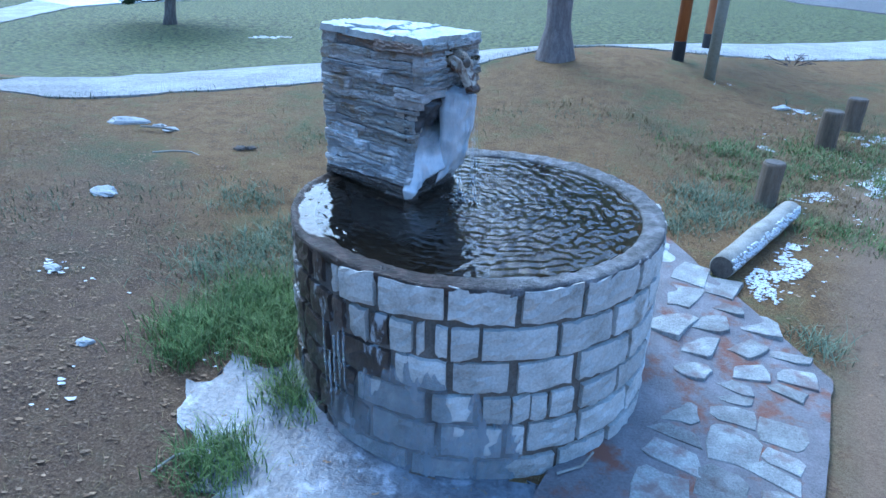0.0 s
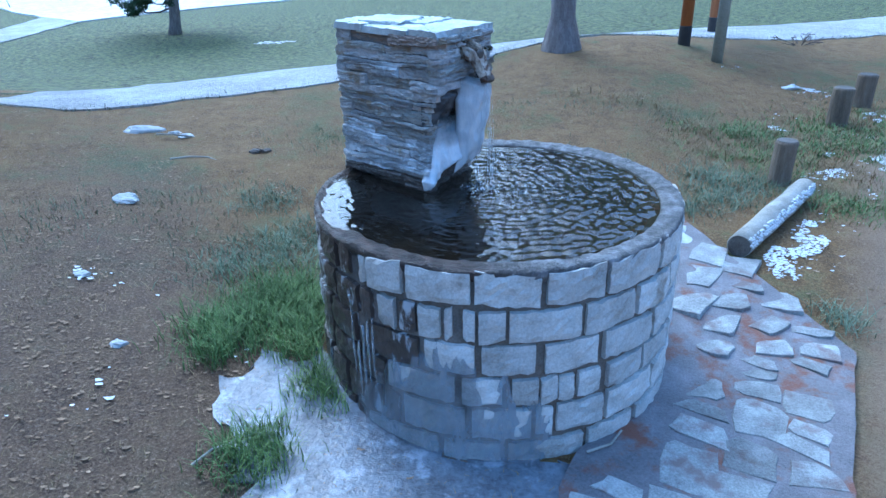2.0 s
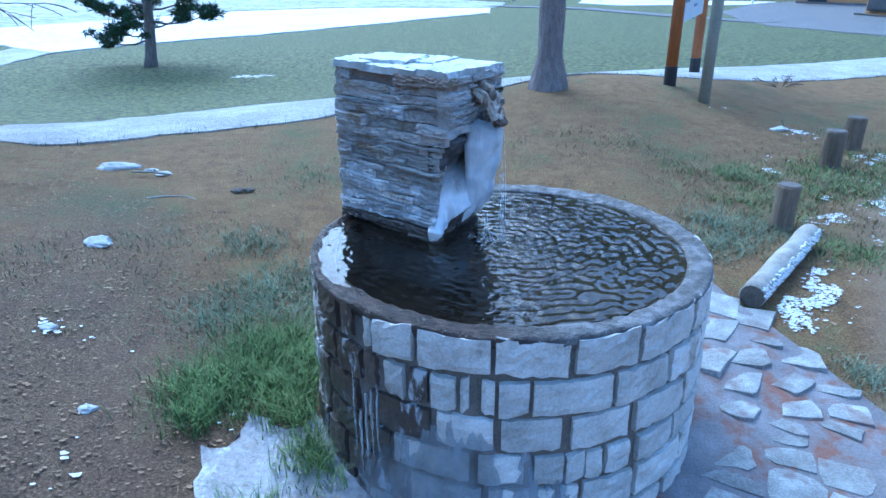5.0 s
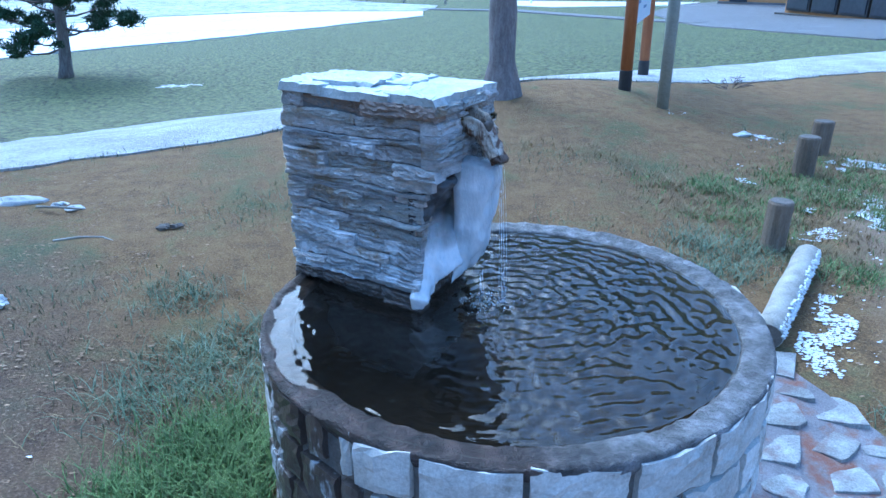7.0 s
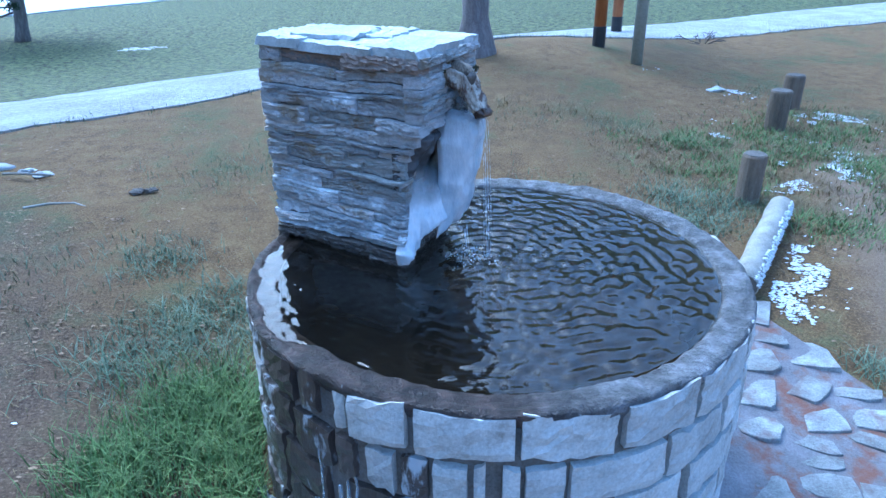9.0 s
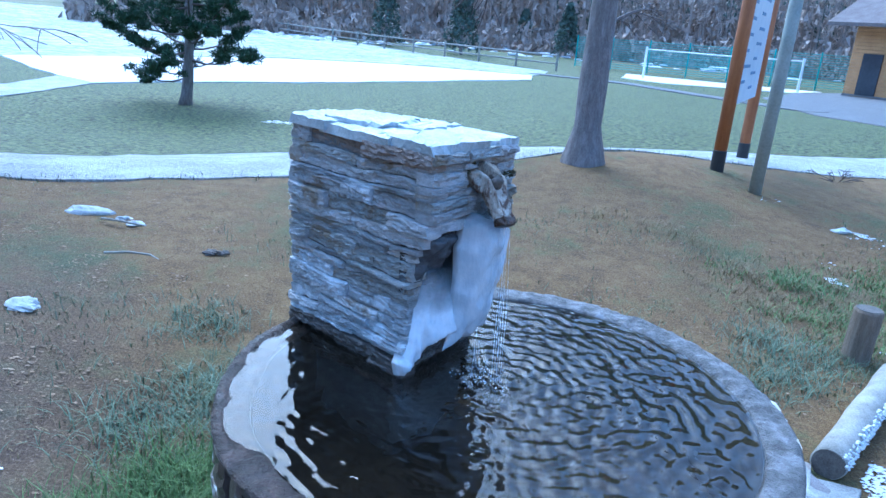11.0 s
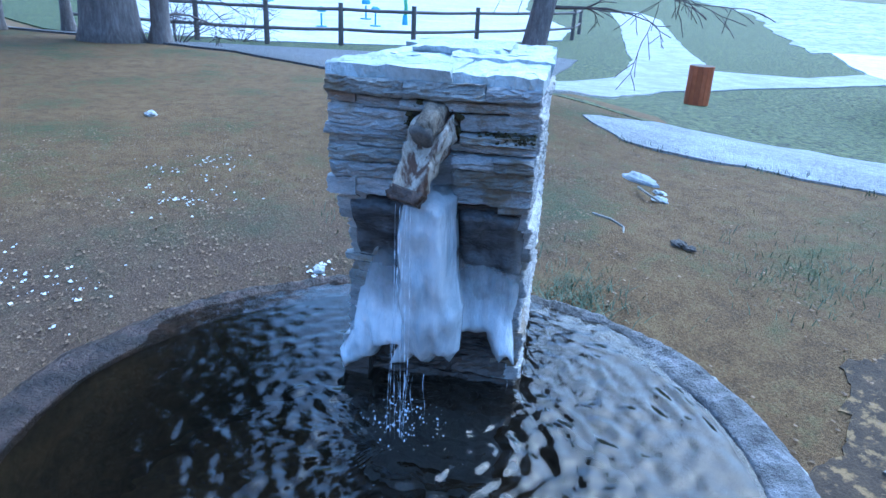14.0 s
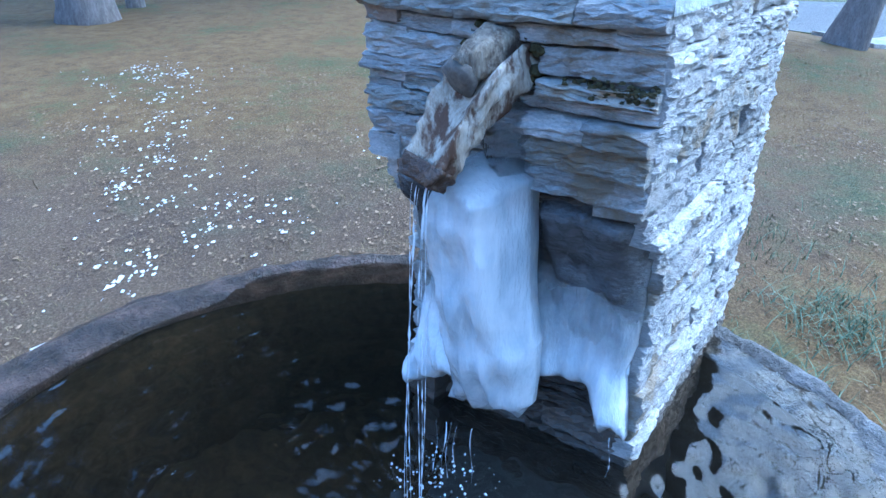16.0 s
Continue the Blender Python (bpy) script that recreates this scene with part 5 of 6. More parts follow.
def pine(x, y, height, r, lean, seed):
    z, rnd = ground_z(x, y), random.Random(seed)
    t = thing("pine_tree", (x, y, z), "dark green pine with tufted needles and a leaning trunk", "tree")
    bm = bmesh.new()
    pts = [(x + lean * h + 0.05 * math.sin(h * 1.3), y, z - 0.2 + h) for h in np.linspace(0, height, 14)]
    tube(bm, pts, [max(0.03, r * (1 - 0.9 * i / 13) + (r * 0.35 if i == 0 else 0)) for i in range(14)], 14, 0.15, 4)
    smooth(part("trunk", bm, BARK, t))
    wood, verts, faces = bmesh.new(), [], []

    def tuft(c, s):
        for _ in range(88):
            a = Vector((rnd.gauss(0, 1), rnd.gauss(0, 1), rnd.gauss(0.35, 0.9))).normalized()
            q = c + Vector((rnd.uniform(-1, 1), rnd.uniform(-1, 1), rnd.uniform(-0.6, 0.6))) * s * 0.62
            side = a.cross(Vector((rnd.uniform(-1, 1), rnd.uniform(-1, 1), rnd.uniform(-1, 1)))).normalized() * 0.017
            i = len(verts)
            verts.extend([q - side, q + side, q + a * s * rnd.uniform(0.5, 0.85)])
            faces.append((i, i + 1, i + 2))

    for k in range(58):
        h = 0.95 + (height - 1.1) * (k / 57) ** 0.95
        p = Vector((x + lean * h, y, z - 0.2 + h))
        a = math.pi - 0.3 if k == 0 else k * 2.4 + rnd.uniform(-0.4, 0.4)
        reach = (2.15 * (1 - (h / height) ** 1.6) + 0.35) * rnd.uniform(0.62, 1.08)
        rise = -0.12 if k == 0 else rnd.uniform(0.02, 0.35)
        d = Vector((math.cos(a), math.sin(a), rise))
        limb = [p + d * reach * f + Vector((0, 0, -0.25 * reach * f * (1 - f) + 0.22 * f ** 3)) for f in (0, 0.3, 0.6, 0.85, 1)]
        tube(wood, limb, [0.036, 0.028, 0.02, 0.013, 0.007], 5, cap=False)
        tuft(limb[-1], 0.26)
        side = Vector((-d.y, d.x, 0)).normalized()
        for c in range(max(3, int(reach * 4.5))):
            f = rnd.uniform(0.38, 0.98)
            i0 = min(3, int(f * 4))
            q = limb[i0].lerp(limb[i0 + 1], f * 4 - i0)
            tip = q + side * rnd.choice((-1, 1)) * rnd.uniform(0.15, 0.5) * (1.15 - 0.5 * f) + d * rnd.uniform(0.05, 0.3) + Vector((0, 0, rnd.uniform(0.0, 0.22)))
            tube(wood, [q, tip], [0.010, 0.005], 4, cap=False)
            tuft(tip, rnd.uniform(0.18, 0.27))
            if rnd.random() < 0.5:
                tuft(q.lerp(tip, 0.5), 0.17)
    part("limb_frame", wood, TWIG, t)
    data = bpy.data.meshes.new("crown")
    data.from_pydata(verts, [], faces)
    data.materials.append(NEEDLES)
    ob = new("crown", data)
    ob.parent, ob.matrix_parent_inverse = t, Matrix.Translation(t.location).inverted()


pine(-9.2, 17.4, 6.2, 0.17, 0.09, 21)

def shrub(x, y, reach, stems, label, seed, name="shrub"):
    """A leafless bush: thin stems that fan out from one root."""
    z, rnd = ground_z(x, y), random.Random(seed)
    t = thing(name, (x, y, z), label, "bush")
    for k in range(stems):
        bm, a = bmesh.new(), rnd.uniform(0, 6.283)
        branch(bm, (x + 0.1 * reach * math.cos(a), y + 0.1 * reach * math.sin(a), z - 0.02), (math.cos(a), math.sin(a), rnd.uniform(0.3, 1.2)), reach * rnd.uniform(0.7, 1.1), 0.012 * reach, 2 if reach > 0.5 else 1, rnd, 0.05, 4, 5)
        part("stem", bm, TWIG, t)


shrub(-23.4, 0.2, 2.1, 11, "leafless twiggy bush at the end of the fence", 61)
shrub(-24.6, 2.2, 1.5, 8, "leafless brown bush before the playground fence", 62)
shrub(4.2, 7.45, 0.26, 7, "small dry weed standing at the path edge", 63, "dry_weed")

# ---- information board on the mound ----
board = thing("information_board", (2.75, 7.1, 0.15), "information board between two stained timber posts with black feet", "sign")
for x, y, r in ((2.27, 6.06, 0.068), (3.24, 8.25, 0.072)):
    z = ground_z(x, y)
    bm = bmesh.new()
    tube(bm, [(x, y, z + 0.20), (x, y, z + 1.6), (x, y, z + 3.2)], [r, r, r * 0.98], 18, 0.03, 5)
    post = smooth(part("post", bm, WOOD_ORANGE, board))
    bm = bmesh.new()
    tube(bm, [(x, y, z - 0.1), (x, y, z + 0.215), (x, y, z + 0.222)], [r * 1.07, r * 1.07, r * 0.98], 18, 0.02, 5)
    part("foot_sleeve", bm, BLACK, post, "black sleeve at the foot of the post")
d = Vector((3.24 - 2.27, 8.25 - 6.06, 0)).normalized()
s = d.cross(Vector((0, 0, 1)))
frame_m = Matrix(((d.x, s.x, 0, 2.27), (d.y, s.y, 0, 6.06), (0, 0, 1, 0.18), (0, 0, 0, 1)))
bm = box(bmesh.new(), 0.10, 2.28, -0.02, 0.02, 0.78, 2.62, frame_m, 0.004)
panel = part("panel", bm, PANEL, board, "pale blue printed panel")
for k in range(19):
    z = 2.45 - 0.085 * k
    w = 0.25 + 0.55 * random.Random(k).random()
    for sgn in (-1, 1):
        part("text_bar", box(bmesh.new(), 0.22 if k % 2 else 1.2, (0.22 if k % 2 else 1.2) + w, sgn * 0.022 - 0.002, sgn * 0.022 + 0.002, z, z + 0.035, frame_m), PRINT, panel)
pole = thing("pole", (2.46, 5.34, 0.15), "grey-green wooden pole on the mound", "pole")
bm = bmesh.new()
z = ground_z(2.46, 5.34)
tube(bm, [(2.46, 5.34, z - 0.1), (2.47, 5.35, z + 1.5), (2.48, 5.36, z + 3.4)], [0.062, 0.060, 0.056], 18, 0.04, 4)
smooth(part("shaft", bm, POLE_GREEN, pole))
bm = bmesh.new()
tube(bm, [(2.48, 5.36, z + 3.395), (2.48, 5.36, z + 3.42)], [0.058, 0.05], 18)
part("top", bm, WOOD_END, pole)

# ---- bin, fence, playground ----
bx, by = -9.9, 9.4
bz = ground_z(bx, by)
waste_bin = thing("litter_bin", (bx, by, bz), "round orange slatted litter bin on the lawn", "bin")
for k in range(16):
    a = 2 * math.pi * k / 16
    m = Matrix.Translation((bx, by, bz)) @ Matrix.Rotation(a, 4, "Z")
    part("slat", box(bmesh.new(), 0.205, 0.230, -0.041, 0.041, 0.03, 0.76, m, 0.005), BIN, waste_bin)
bm = bmesh.new()
tube(bm, [(bx, by, bz - 0.06), (bx, by, bz + 0.08), (bx, by, bz + 0.70), (bx, by, bz + 0.74)], [0.190, 0.202, 0.202, 0.196], 24)
part("liner", bm, BLACK, waste_bin, "dark inner drum")
bm = bmesh.new()
tube(bm, [(bx, by, bz + 0.74), (bx, by, bz + 0.768)], [0.222, 0.216], 24)
part("top_ring", bm, WOOD_POST, waste_bin, "brown top ring")

posts = [(-28.3, -3.4), (-26.5, -1.2), (-24.9, 0.9), (-23.95, 3.1), (-24.1, 5.7), (-23.45, 8.2), (-24.8, 11.3), (-26.5, 14.7), (-28.6, 18), (-32.5, 20.8)]
fence = thing("fence", (-23.4, 5.5, -0.97), "weathered two-rail wooden fence along the playground", "fence")
for x, y in posts:
    z = ground_z(x, y)
    bm = bmesh.new()
    tube(bm, [(x, y, z - 0.2), (x, y, z + 0.75), (x, y, z + 1.45)], [0.095, 0.09, 0.085], 12, 0.08, 4)
    part("post", bm, FENCE, fence)
for (ax, ay), (cx, cy) in zip(posts, posts[1:]):
    for h in (0.56, 1.24):
        bm = bmesh.new()
        tube(bm, [(ax, ay, ground_z(ax, ay) + h), ((ax + cx) / 2, (ay + cy) / 2, (ground_z(ax, ay) + ground_z(cx, cy)) / 2 + h - 0.02), (cx, cy, ground_z(cx, cy) + h)], [0.06, 0.055, 0.06], 10, 0.08, 3)
        part("rail", bm, FENCE, fence)

arch = thing("rainbow_arch", (-76, 11.9, -1.1), "playground arch in rainbow bands", "playground equipment")
for k in range(4):
    bm = bmesh.new()
    pts = []
    for i in range(17):
        f = math.pi * i / 16
        pts.append((-76.3 - 0.15 * k * 0, 11.9 + (3.9 - 0.34 * k) * math.cos(f), -1.15 + (4.4 - 0.34 * k) * math.sin(f)))
    tube(bm, pts, [0.19] * 17, 8)
    part("band", bm, HUES[k], arch, ("red", "orange", "yellow", "green")[k] + " band")
swing = thing("climbing_pole", (-35.8, 12.0, -1.1), "bent green and blue playground pole", "playground equipment")
bm = bmesh.new()
tube(bm, [(-35.8, 12.0, -1.15), (-35.8, 12.05, -0.2), (-35.8, 11.9, 0.9), (-35.8, 11.5, 2.2), (-35.8, 11.2, 3.4)], [0.10] * 5, 10)
part("upper_pole", bm, HUES[3], swing, "green pole")
bm = bmesh.new()
tube(bm, [(-35.8, 12.0, -1.16), (-35.8, 12.0, -0.6)], [0.17, 0.12], 10)
part("foot", bm, HUES[4], swing, "blue foot")
for (x, y), hue in (((-40, 11.0), 4), ((-33, 6.9), 4), ((-34.2, 9.9), 4), ((-92, 23.3), 0), ((-92, 25.2), 0), ((-60, 4), 0), ((-62, 8.5), 1)):
    z = ground_z(x, y) + 0.04
    t = thing("spring_toy", (x, y, z), "small coloured spring toy on the frosted playground", "playground equipment", "spring toys")
    k = math.hypot(x, y) / 38
    bm = bmesh.new()
    tube(bm, [(x, y, z), (x, y, z + 0.06 * k), (x, y, z + 0.07 * k), (x, y, z + 0.7 * k)], [0.3 * k, 0.3 * k, 0.05 * k, 0.05 * k], 10)
    part("stand", bm, HUES[4], t)
    bm = bmesh.new()
    blob(bm, (x, y, z + 0.85 * k), (0.12 * k, 0.26 * k, 0.18 * k), int(k * 100), 0.2, 6, 9)
    part("seat", bm, HUES[hue], t)

# ---- sports court, chalet ----
net = thing("volleyball_net", (15.5, 55, -1.25), "volleyball net between white poles on the frosted court", "sports net")
for x, y in ((10.6, 57.5), (21.0, 52.6)):
    bm = bmesh.new()
    tube(bm, [(x, y, -1.5), (x, y, 1.25)], [0.10, 0.09], 10)
    part("net_pole", bm, WHITE_PAINT, net)
d = Vector((21.0 - 10.6, 52.6 - 57.5, 0))
for k in range(12):
    z = -0.1 + 0.105 * k
    bm = bmesh.new()
    tube(bm, [(10.6, 57.5, z), (15.8, 55.05, z - 0.05), (21.0, 52.6, z)], [0.045 if k == 11 else 0.012] * 3, 5)
    part("net_cord", bm, WHITE_PAINT if k == 11 else NET, net)
for k in range(1, 40):
    p = Vector((10.6, 57.5, 0)) + d * k / 40
    bm = bmesh.new()
    tube(bm, [(p.x, p.y, -0.1), (p.x, p.y, 1.05)], [0.012, 0.012], 4)
    part("net_cord", bm, NET, net)
back_net = thing("ball_fence", (16, 66, -1.2), "tall green ball-stop fence behind the court", "fence")
for k in range(9):
    x, y = 6 + 3.2 * k, 69 - 1.5 * k
    bm = bmesh.new()
    tube(bm, [(x, y, -1.6), (x, y, 1.8)], [0.07, 0.06], 8)
    part("post", bm, TEAL, back_net)
for k in range(14):
    z = -1.0 + 0.2 * k
    bm = bmesh.new()
    tube(bm, [(6, 69, z), (31.6, 57, z)], [0.035, 0.035], 5)
    part("wire", bm, NET, back_net)

CX, CY = 24.6, 53.6
chalet = thing("chalet", (CX, CY, -1.25), "orange-brown timber chalet with a wide overhanging roof", "house")
turn = Matrix.Translation((CX, CY, -1.3)) @ Matrix.Rotation(radians(-52), 4, "Z")
for k in range(22):
    part("wall_board", box(bmesh.new(), 0, 11, 0.0 + 0.03 * (k % 2) * 0, 7, 0.3 + 0.245 * k, 0.3 + 0.245 * k + 0.235, turn, 0.02), CHALET, chalet)
part("plinth", box(bmesh.new(), -0.05, 11.05, -0.05, 7.05, -0.4, 0.3, turn, 0.03), ASPHALT, chalet, "grey plinth")
part("door", box(bmesh.new(), 0.9, 2.3, -0.08, 0.02, 0.3, 3.2, turn, 0.02), DARK_GLASS, chalet, "dark glazed door")
for x in (4.0, 6.2, 8.4):
    w = part("window", box(bmesh.new(), x, x + 1.6, -0.10, 0.02, 0.9, 3.0, turn, 0.02), CHALET, chalet)
    part("pane", box(bmesh.new(), x + 0.12, x + 1.48, -0.12, -0.06, 1.02, 2.88, turn, 0.01), DARK_GLASS, w)
bm = bmesh.new()
prof = [(-1.6, 5.0), (3.5, 7.6), (8.6, 5.0), (8.6, 5.25), (3.5, 7.9), (-1.6, 5.25)]
ends = [[bm.verts.new(turn @ Vector((x, y, z))) for y, z in prof] for x in (-1.4, 12.2)]
bm.faces.new(ends[0]), bm.faces.new(ends[1][::-1])
for k in range(6):
    bm.faces.new((ends[0][k], ends[1][k], ends[1][(k + 1) % 6], ends[0][(k + 1) % 6]))
bmesh.ops.recalc_face_normals(bm, faces=bm.faces)
part("roof", bm, ROOF, chalet, "dark shingle roof")
for k in range(3):
    part("step", box(bmesh.new(), 0.7, 2.5, -0.35 - 0.35 * k, -0.02 - 0.35 * k, -0.3, 0.2 - 0.17 * k, turn, 0.01), WOOD_POST, chalet)

shelter = thing("building", (24.0, 32.0, -1.1), "low building with dark windows beyond the forecourt", "house")
turn = Matrix.Translation((21.6, 38.5, -1.15)) @ Matrix.Rotation(radians(-86), 4, "Z")
part("wall", box(bmesh.new(), 0, 14, 0.2, 6, -0.3, 3.6, turn, 0.03), CHALET, shelter)
part("bench_ledge", box(bmesh.new(), -0.1, 13, -0.35, 0.1, 0.05, 0.22, turn, 0.02), BLACK, shelter, "black ledge below the windows")
for k in range(6):
    w = part("window", box(bmesh.new(), 0.3 + 2.25 * k, 2.4 + 2.25 * k, 0.05, 0.25, 0.35, 3.0, turn, 0.02), BLACK, shelter)
    part("pane", box(bmesh.new(), 0.42 + 2.25 * k, 2.28 + 2.25 * k, 0.0, 0.1, 0.47, 2.88, turn, 0.01), DARK_GLASS, w)
part("roof", box(bmesh.new(), -0.8, 14.8, -1.0, 7, 3.6, 3.9, turn, 0.04), ROOF, shelter)

# fence and hut at the far edge of the meadow
far_fence = thing("fence", (-14, 70, -0.9), "long pale rail fence at the far edge of the meadow", "fence")
pts = [(-44 + 3.4 * k, 95 - 2.62 * k) for k in range(15)]
for k, (x, y) in enumerate(pts):
    z = ground_z(x, y)
    bm = bmesh.new()
    tube(bm, [(x, y, z - 0.2), (x, y, z + 1.5)], [0.11, 0.10], 7)
    part("post", bm, WOOD_GREY, far_fence)
    if k:
        for h in (0.6, 1.25):
            bm = bmesh.new()
            tube(bm, [(pts[k - 1][0], pts[k - 1][1], ground_z(*pts[k - 1]) + h), (x, y, z + h)], [0.07, 0.07], 6)
            part("rail", bm, WOOD_GREY, far_fence)
hut = thing("hut", (-31, 104, 0.2), "small pale gabled hut before the forest", "house")
turn = Matrix.Translation((-33, 104, ground_z(-31, 104) - 0.2)) @ Matrix.Rotation(radians(15), 4, "Z")
part("wall", box(bmesh.new(), 0, 5, 0, 5, 0, 1.6, turn, 0.03), ROCK, hut)
bm = bmesh.new()
prof = [(-1.6, 0.6), (2.5, 4.0), (6.6, 0.6), (6.6, 0.9), (2.5, 4.35), (-1.6, 0.9)]
ends = [[bm.verts.new(turn @ Vector((x, y, z))) for x, z in prof] for y in (-0.6, 5.6)]
bm.faces.new(ends[0]), bm.faces.new(ends[1][::-1])
for k in range(6):
    bm.faces.new((ends[0][k], ends[1][k], ends[1][(k + 1) % 6], ends[0][(k + 1) % 6]))
bmesh.ops.recalc_face_normals(bm, faces=bm.faces)
part("roof", bm, WOOD_GREY, hut, "pale grey gable roof")
bm = bmesh.new()
blob(bm, turn @ Vector((3.0, 0.5, 4.6)), (0.9, 0.9, 0.7), 4, 0.2, 7, 10)
part("dish", bm, WHITE_PAINT, hut, "white round dish on the roof")


def conifer(x, y, h, r, seed):
    z, rnd = ground_z(x, y), random.Random(seed)
    t = thing("conifer", (x, y, z), "dark conifer standing before the forest", "tree", "far conifers")
    bm = bmesh.new()
    tube(bm, [(x, y, z - 0.3), (x, y, z + h * 0.9)], [0.22, 0.05], 7)
    part("trunk", bm, BARK, t)
    verts, faces = [], []
    for _ in range(1400):
        f = rnd.random() ** 0.75
        a, reach = rnd.uniform(0, 6.283), r * (1 - f) ** 0.8 * rnd.uniform(0.35, 1.05) + 0.12
        p = Vector((x + reach * math.cos(a), y + reach * math.sin(a), z + h * (0.10 + 0.9 * f) - 0.18 * reach))
        s = 0.30
        i = len(verts)
        verts += [p + Vector((rnd.uniform(-s, s), rnd.uniform(-s, s), rnd.uniform(-s, s) * 1.1)) for _ in range(3)]
        faces.append((i, i + 1, i + 2))
    data = bpy.data.meshes.new("crown")
    data.from_pydata(verts, [], faces)
    data.materials.append(CONIFER)
    ob = new("crown", data)
    ob.parent, ob.matrix_parent_inverse = t, Matrix.Translation(t.location).inverted()


for k, (x, y, h, r) in enumerate(((-14.5, 78, 7.5, 1.9), (-5.6, 73, 6.8, 2.2), (-38, 108, 11, 3.2), (-46, 104, 10, 3.0), (6, 84, 6, 1.8), (1, 92, 5, 1.6))):
    conifer(x, y, h, r, 40 + k)


def forest(name, count, span, near, depth, height, width, material, label, seed, skip=0.0):
    """Far woods as one mesh: ragged, many-sided crowns on the hillside."""
    rnd, verts, faces = random.Random(seed), [], []
    for _ in range(count):
        a, d = radians(rnd.uniform(*span)), near + depth * rnd.random() ** 1.3
        x, y = d * math.sin(a), d * math.cos(a)
        z, h, w = ground_z(x, y) - 0.5, rnd.uniform(*height), rnd.uniform(*width)
        for _ in range(40):
            f = rnd.random()
            q = w * math.sin(math.pi * min(1, 0.12 + f * 0.9)) ** 0.8
            b = rnd.uniform(0, 6.283)
            p = Vector((x + q * rnd.random() * math.cos(b), y + q * rnd.random() * math.sin(b), z + h * (0.08 + 0.92 * f)))
            s, i = 0.5, len(verts)
            verts += [p + Vector((rnd.uniform(-s, s), rnd.uniform(-s, s), rnd.uniform(-1.6, 1.6) * s)) for _ in range(3)]
            faces.append((i, i + 1, i + 2))
        i = len(verts)
        verts += [(x - 0.2, y, z), (x + 0.2, y, z), (x, y + 0.2, z), (x, y, z + h)]
        faces += [(i, i + 1, i + 3), (i + 1, i + 2, i + 3), (i + 2, i, i + 3)]
    data = bpy.data.meshes.new(name)
    data.from_pydata(verts, [], faces)
    data.materials.append(material)
    return tagged(new(name, data), label, "forest", kind="stuff")


forest("larch_forest", 3000, (-22, 42), 98, 200, (8, 15), (1.6, 3.2), FOREST, "bare brown larch forest on the hillside", 51)
forest("larch_forest", 1300, (-130, -22), 215, 160, (8, 15), (1.6, 3.2), FOREST, "bare brown larch forest beyond the playground", 53)
forest("conifer_forest", 600, (-22, 42), 105, 200, (9, 16), (1.4, 2.4), CONIFER, "dark conifers scattered among the larches", 52)
forest("shrubs", 420, (-34, 40), 86, 16, (1.5, 4.0), (1.2, 2.6), FOREST, "leafless brown shrubs along the foot of the forest", 54)
flakes("snow_patches", [(x, y, k) for x, y, k in scatter(400, -30, 45, 76, 112, 61, lambda x, y: 0.6)], SNOW, "snow remains between the far shrubs", "snow", (0.5, 1.6), 62, 0.1)

# ---- grass, litter and snow crumbs ----
def near(x, y, pts):
    return max(math.exp(-((x - a) ** 2 + (y - b) ** 2) / (r * r)) for a, b, r in pts)


def free(x, y):
    return math.hypot(x, y) > 0.76


LUSH = [(-1.15, -0.05, 0.20), (-1.0, 0.22, 0.2), (-0.92, 0.10, 0.24), (-0.80, -0.12, 0.17), (-0.66, -0.40, 0.13), (-0.85, -0.78, 0.13), (-1.12, 0.0, 0.12), (-1.18, -0.25, 0.10)]
blades("grass", scatter(28000, -1.6, -0.5, -1.0, 0.6, 71, lambda x, y: free(x, y) * min(1, 1.5 * near(x, y, LUSH) ** 1.5)), GRASS, "lush green grass tufts at the wet foot of the basin", (0.045, 0.12), 0.0028, 1.3, 72)
SEDGE = [(-1.3, 0.55, 0.25), (-0.85, 0.75, 0.2), (-1.22, 0.72, 0.25), (-1.05, 0.95, 0.22), (-1.0, 0.55, 0.16), (1.45, 1.62, 0.26), (1.65, 1.85, 0.26), (1.22, 1.42, 0.16), (1.50, 1.95, 0.22), (1.62, 0.24, 0.12), (-1.45, 1.35, 0.2)]
blades("grass", scatter(42000, -1.9, 2.1, 0.0, 2.3, 73, lambda x, y: free(x, y) * min(1, 1.3 * near(x, y, SEDGE) ** 1.5)), GRASS_GREY, "grey-green sedge tufts bent over the turf", (0.03, 0.075), 0.0028, 2.3, 74)
WEEDS = [(2.0, 2.6, 0.5), (2.5, 2.9, 0.45), (2.2, 2.1, 0.3), (2.55, 2.0, 0.35), (3.3, 3.3, 0.5), (3.0, 2.6, 0.4), (1.9, 3.0, 0.35), (2.25, 1.45, 0.25)]
blades("grass", scatter(70000, 1.4, 4.0, 1.0, 4.2, 75, lambda x, y: min(1, 1.1 * near(x, y, WEEDS) ** 1.2) * step01(-0.45, 0.55, wav(x, y, 4, 2.4) + 0.7 * wav(x, y, 6, 9))), GRASS, "low green weeds round the wooden posts", (0.02, 0.07), 0.0034, 1.9, 76)
blades("dry_grass", scatter(42000, 1.2, 4.0, 1.0, 4.2, 95, lambda x, y: min(1, 1.2 * near(x, y, WEEDS)) * (0.45 + wav(x, y, 14, 5))), GRASS_DRY, "withered straw blades mixed among the weeds", (0.02, 0.075), 0.0032, 2.2, 96)
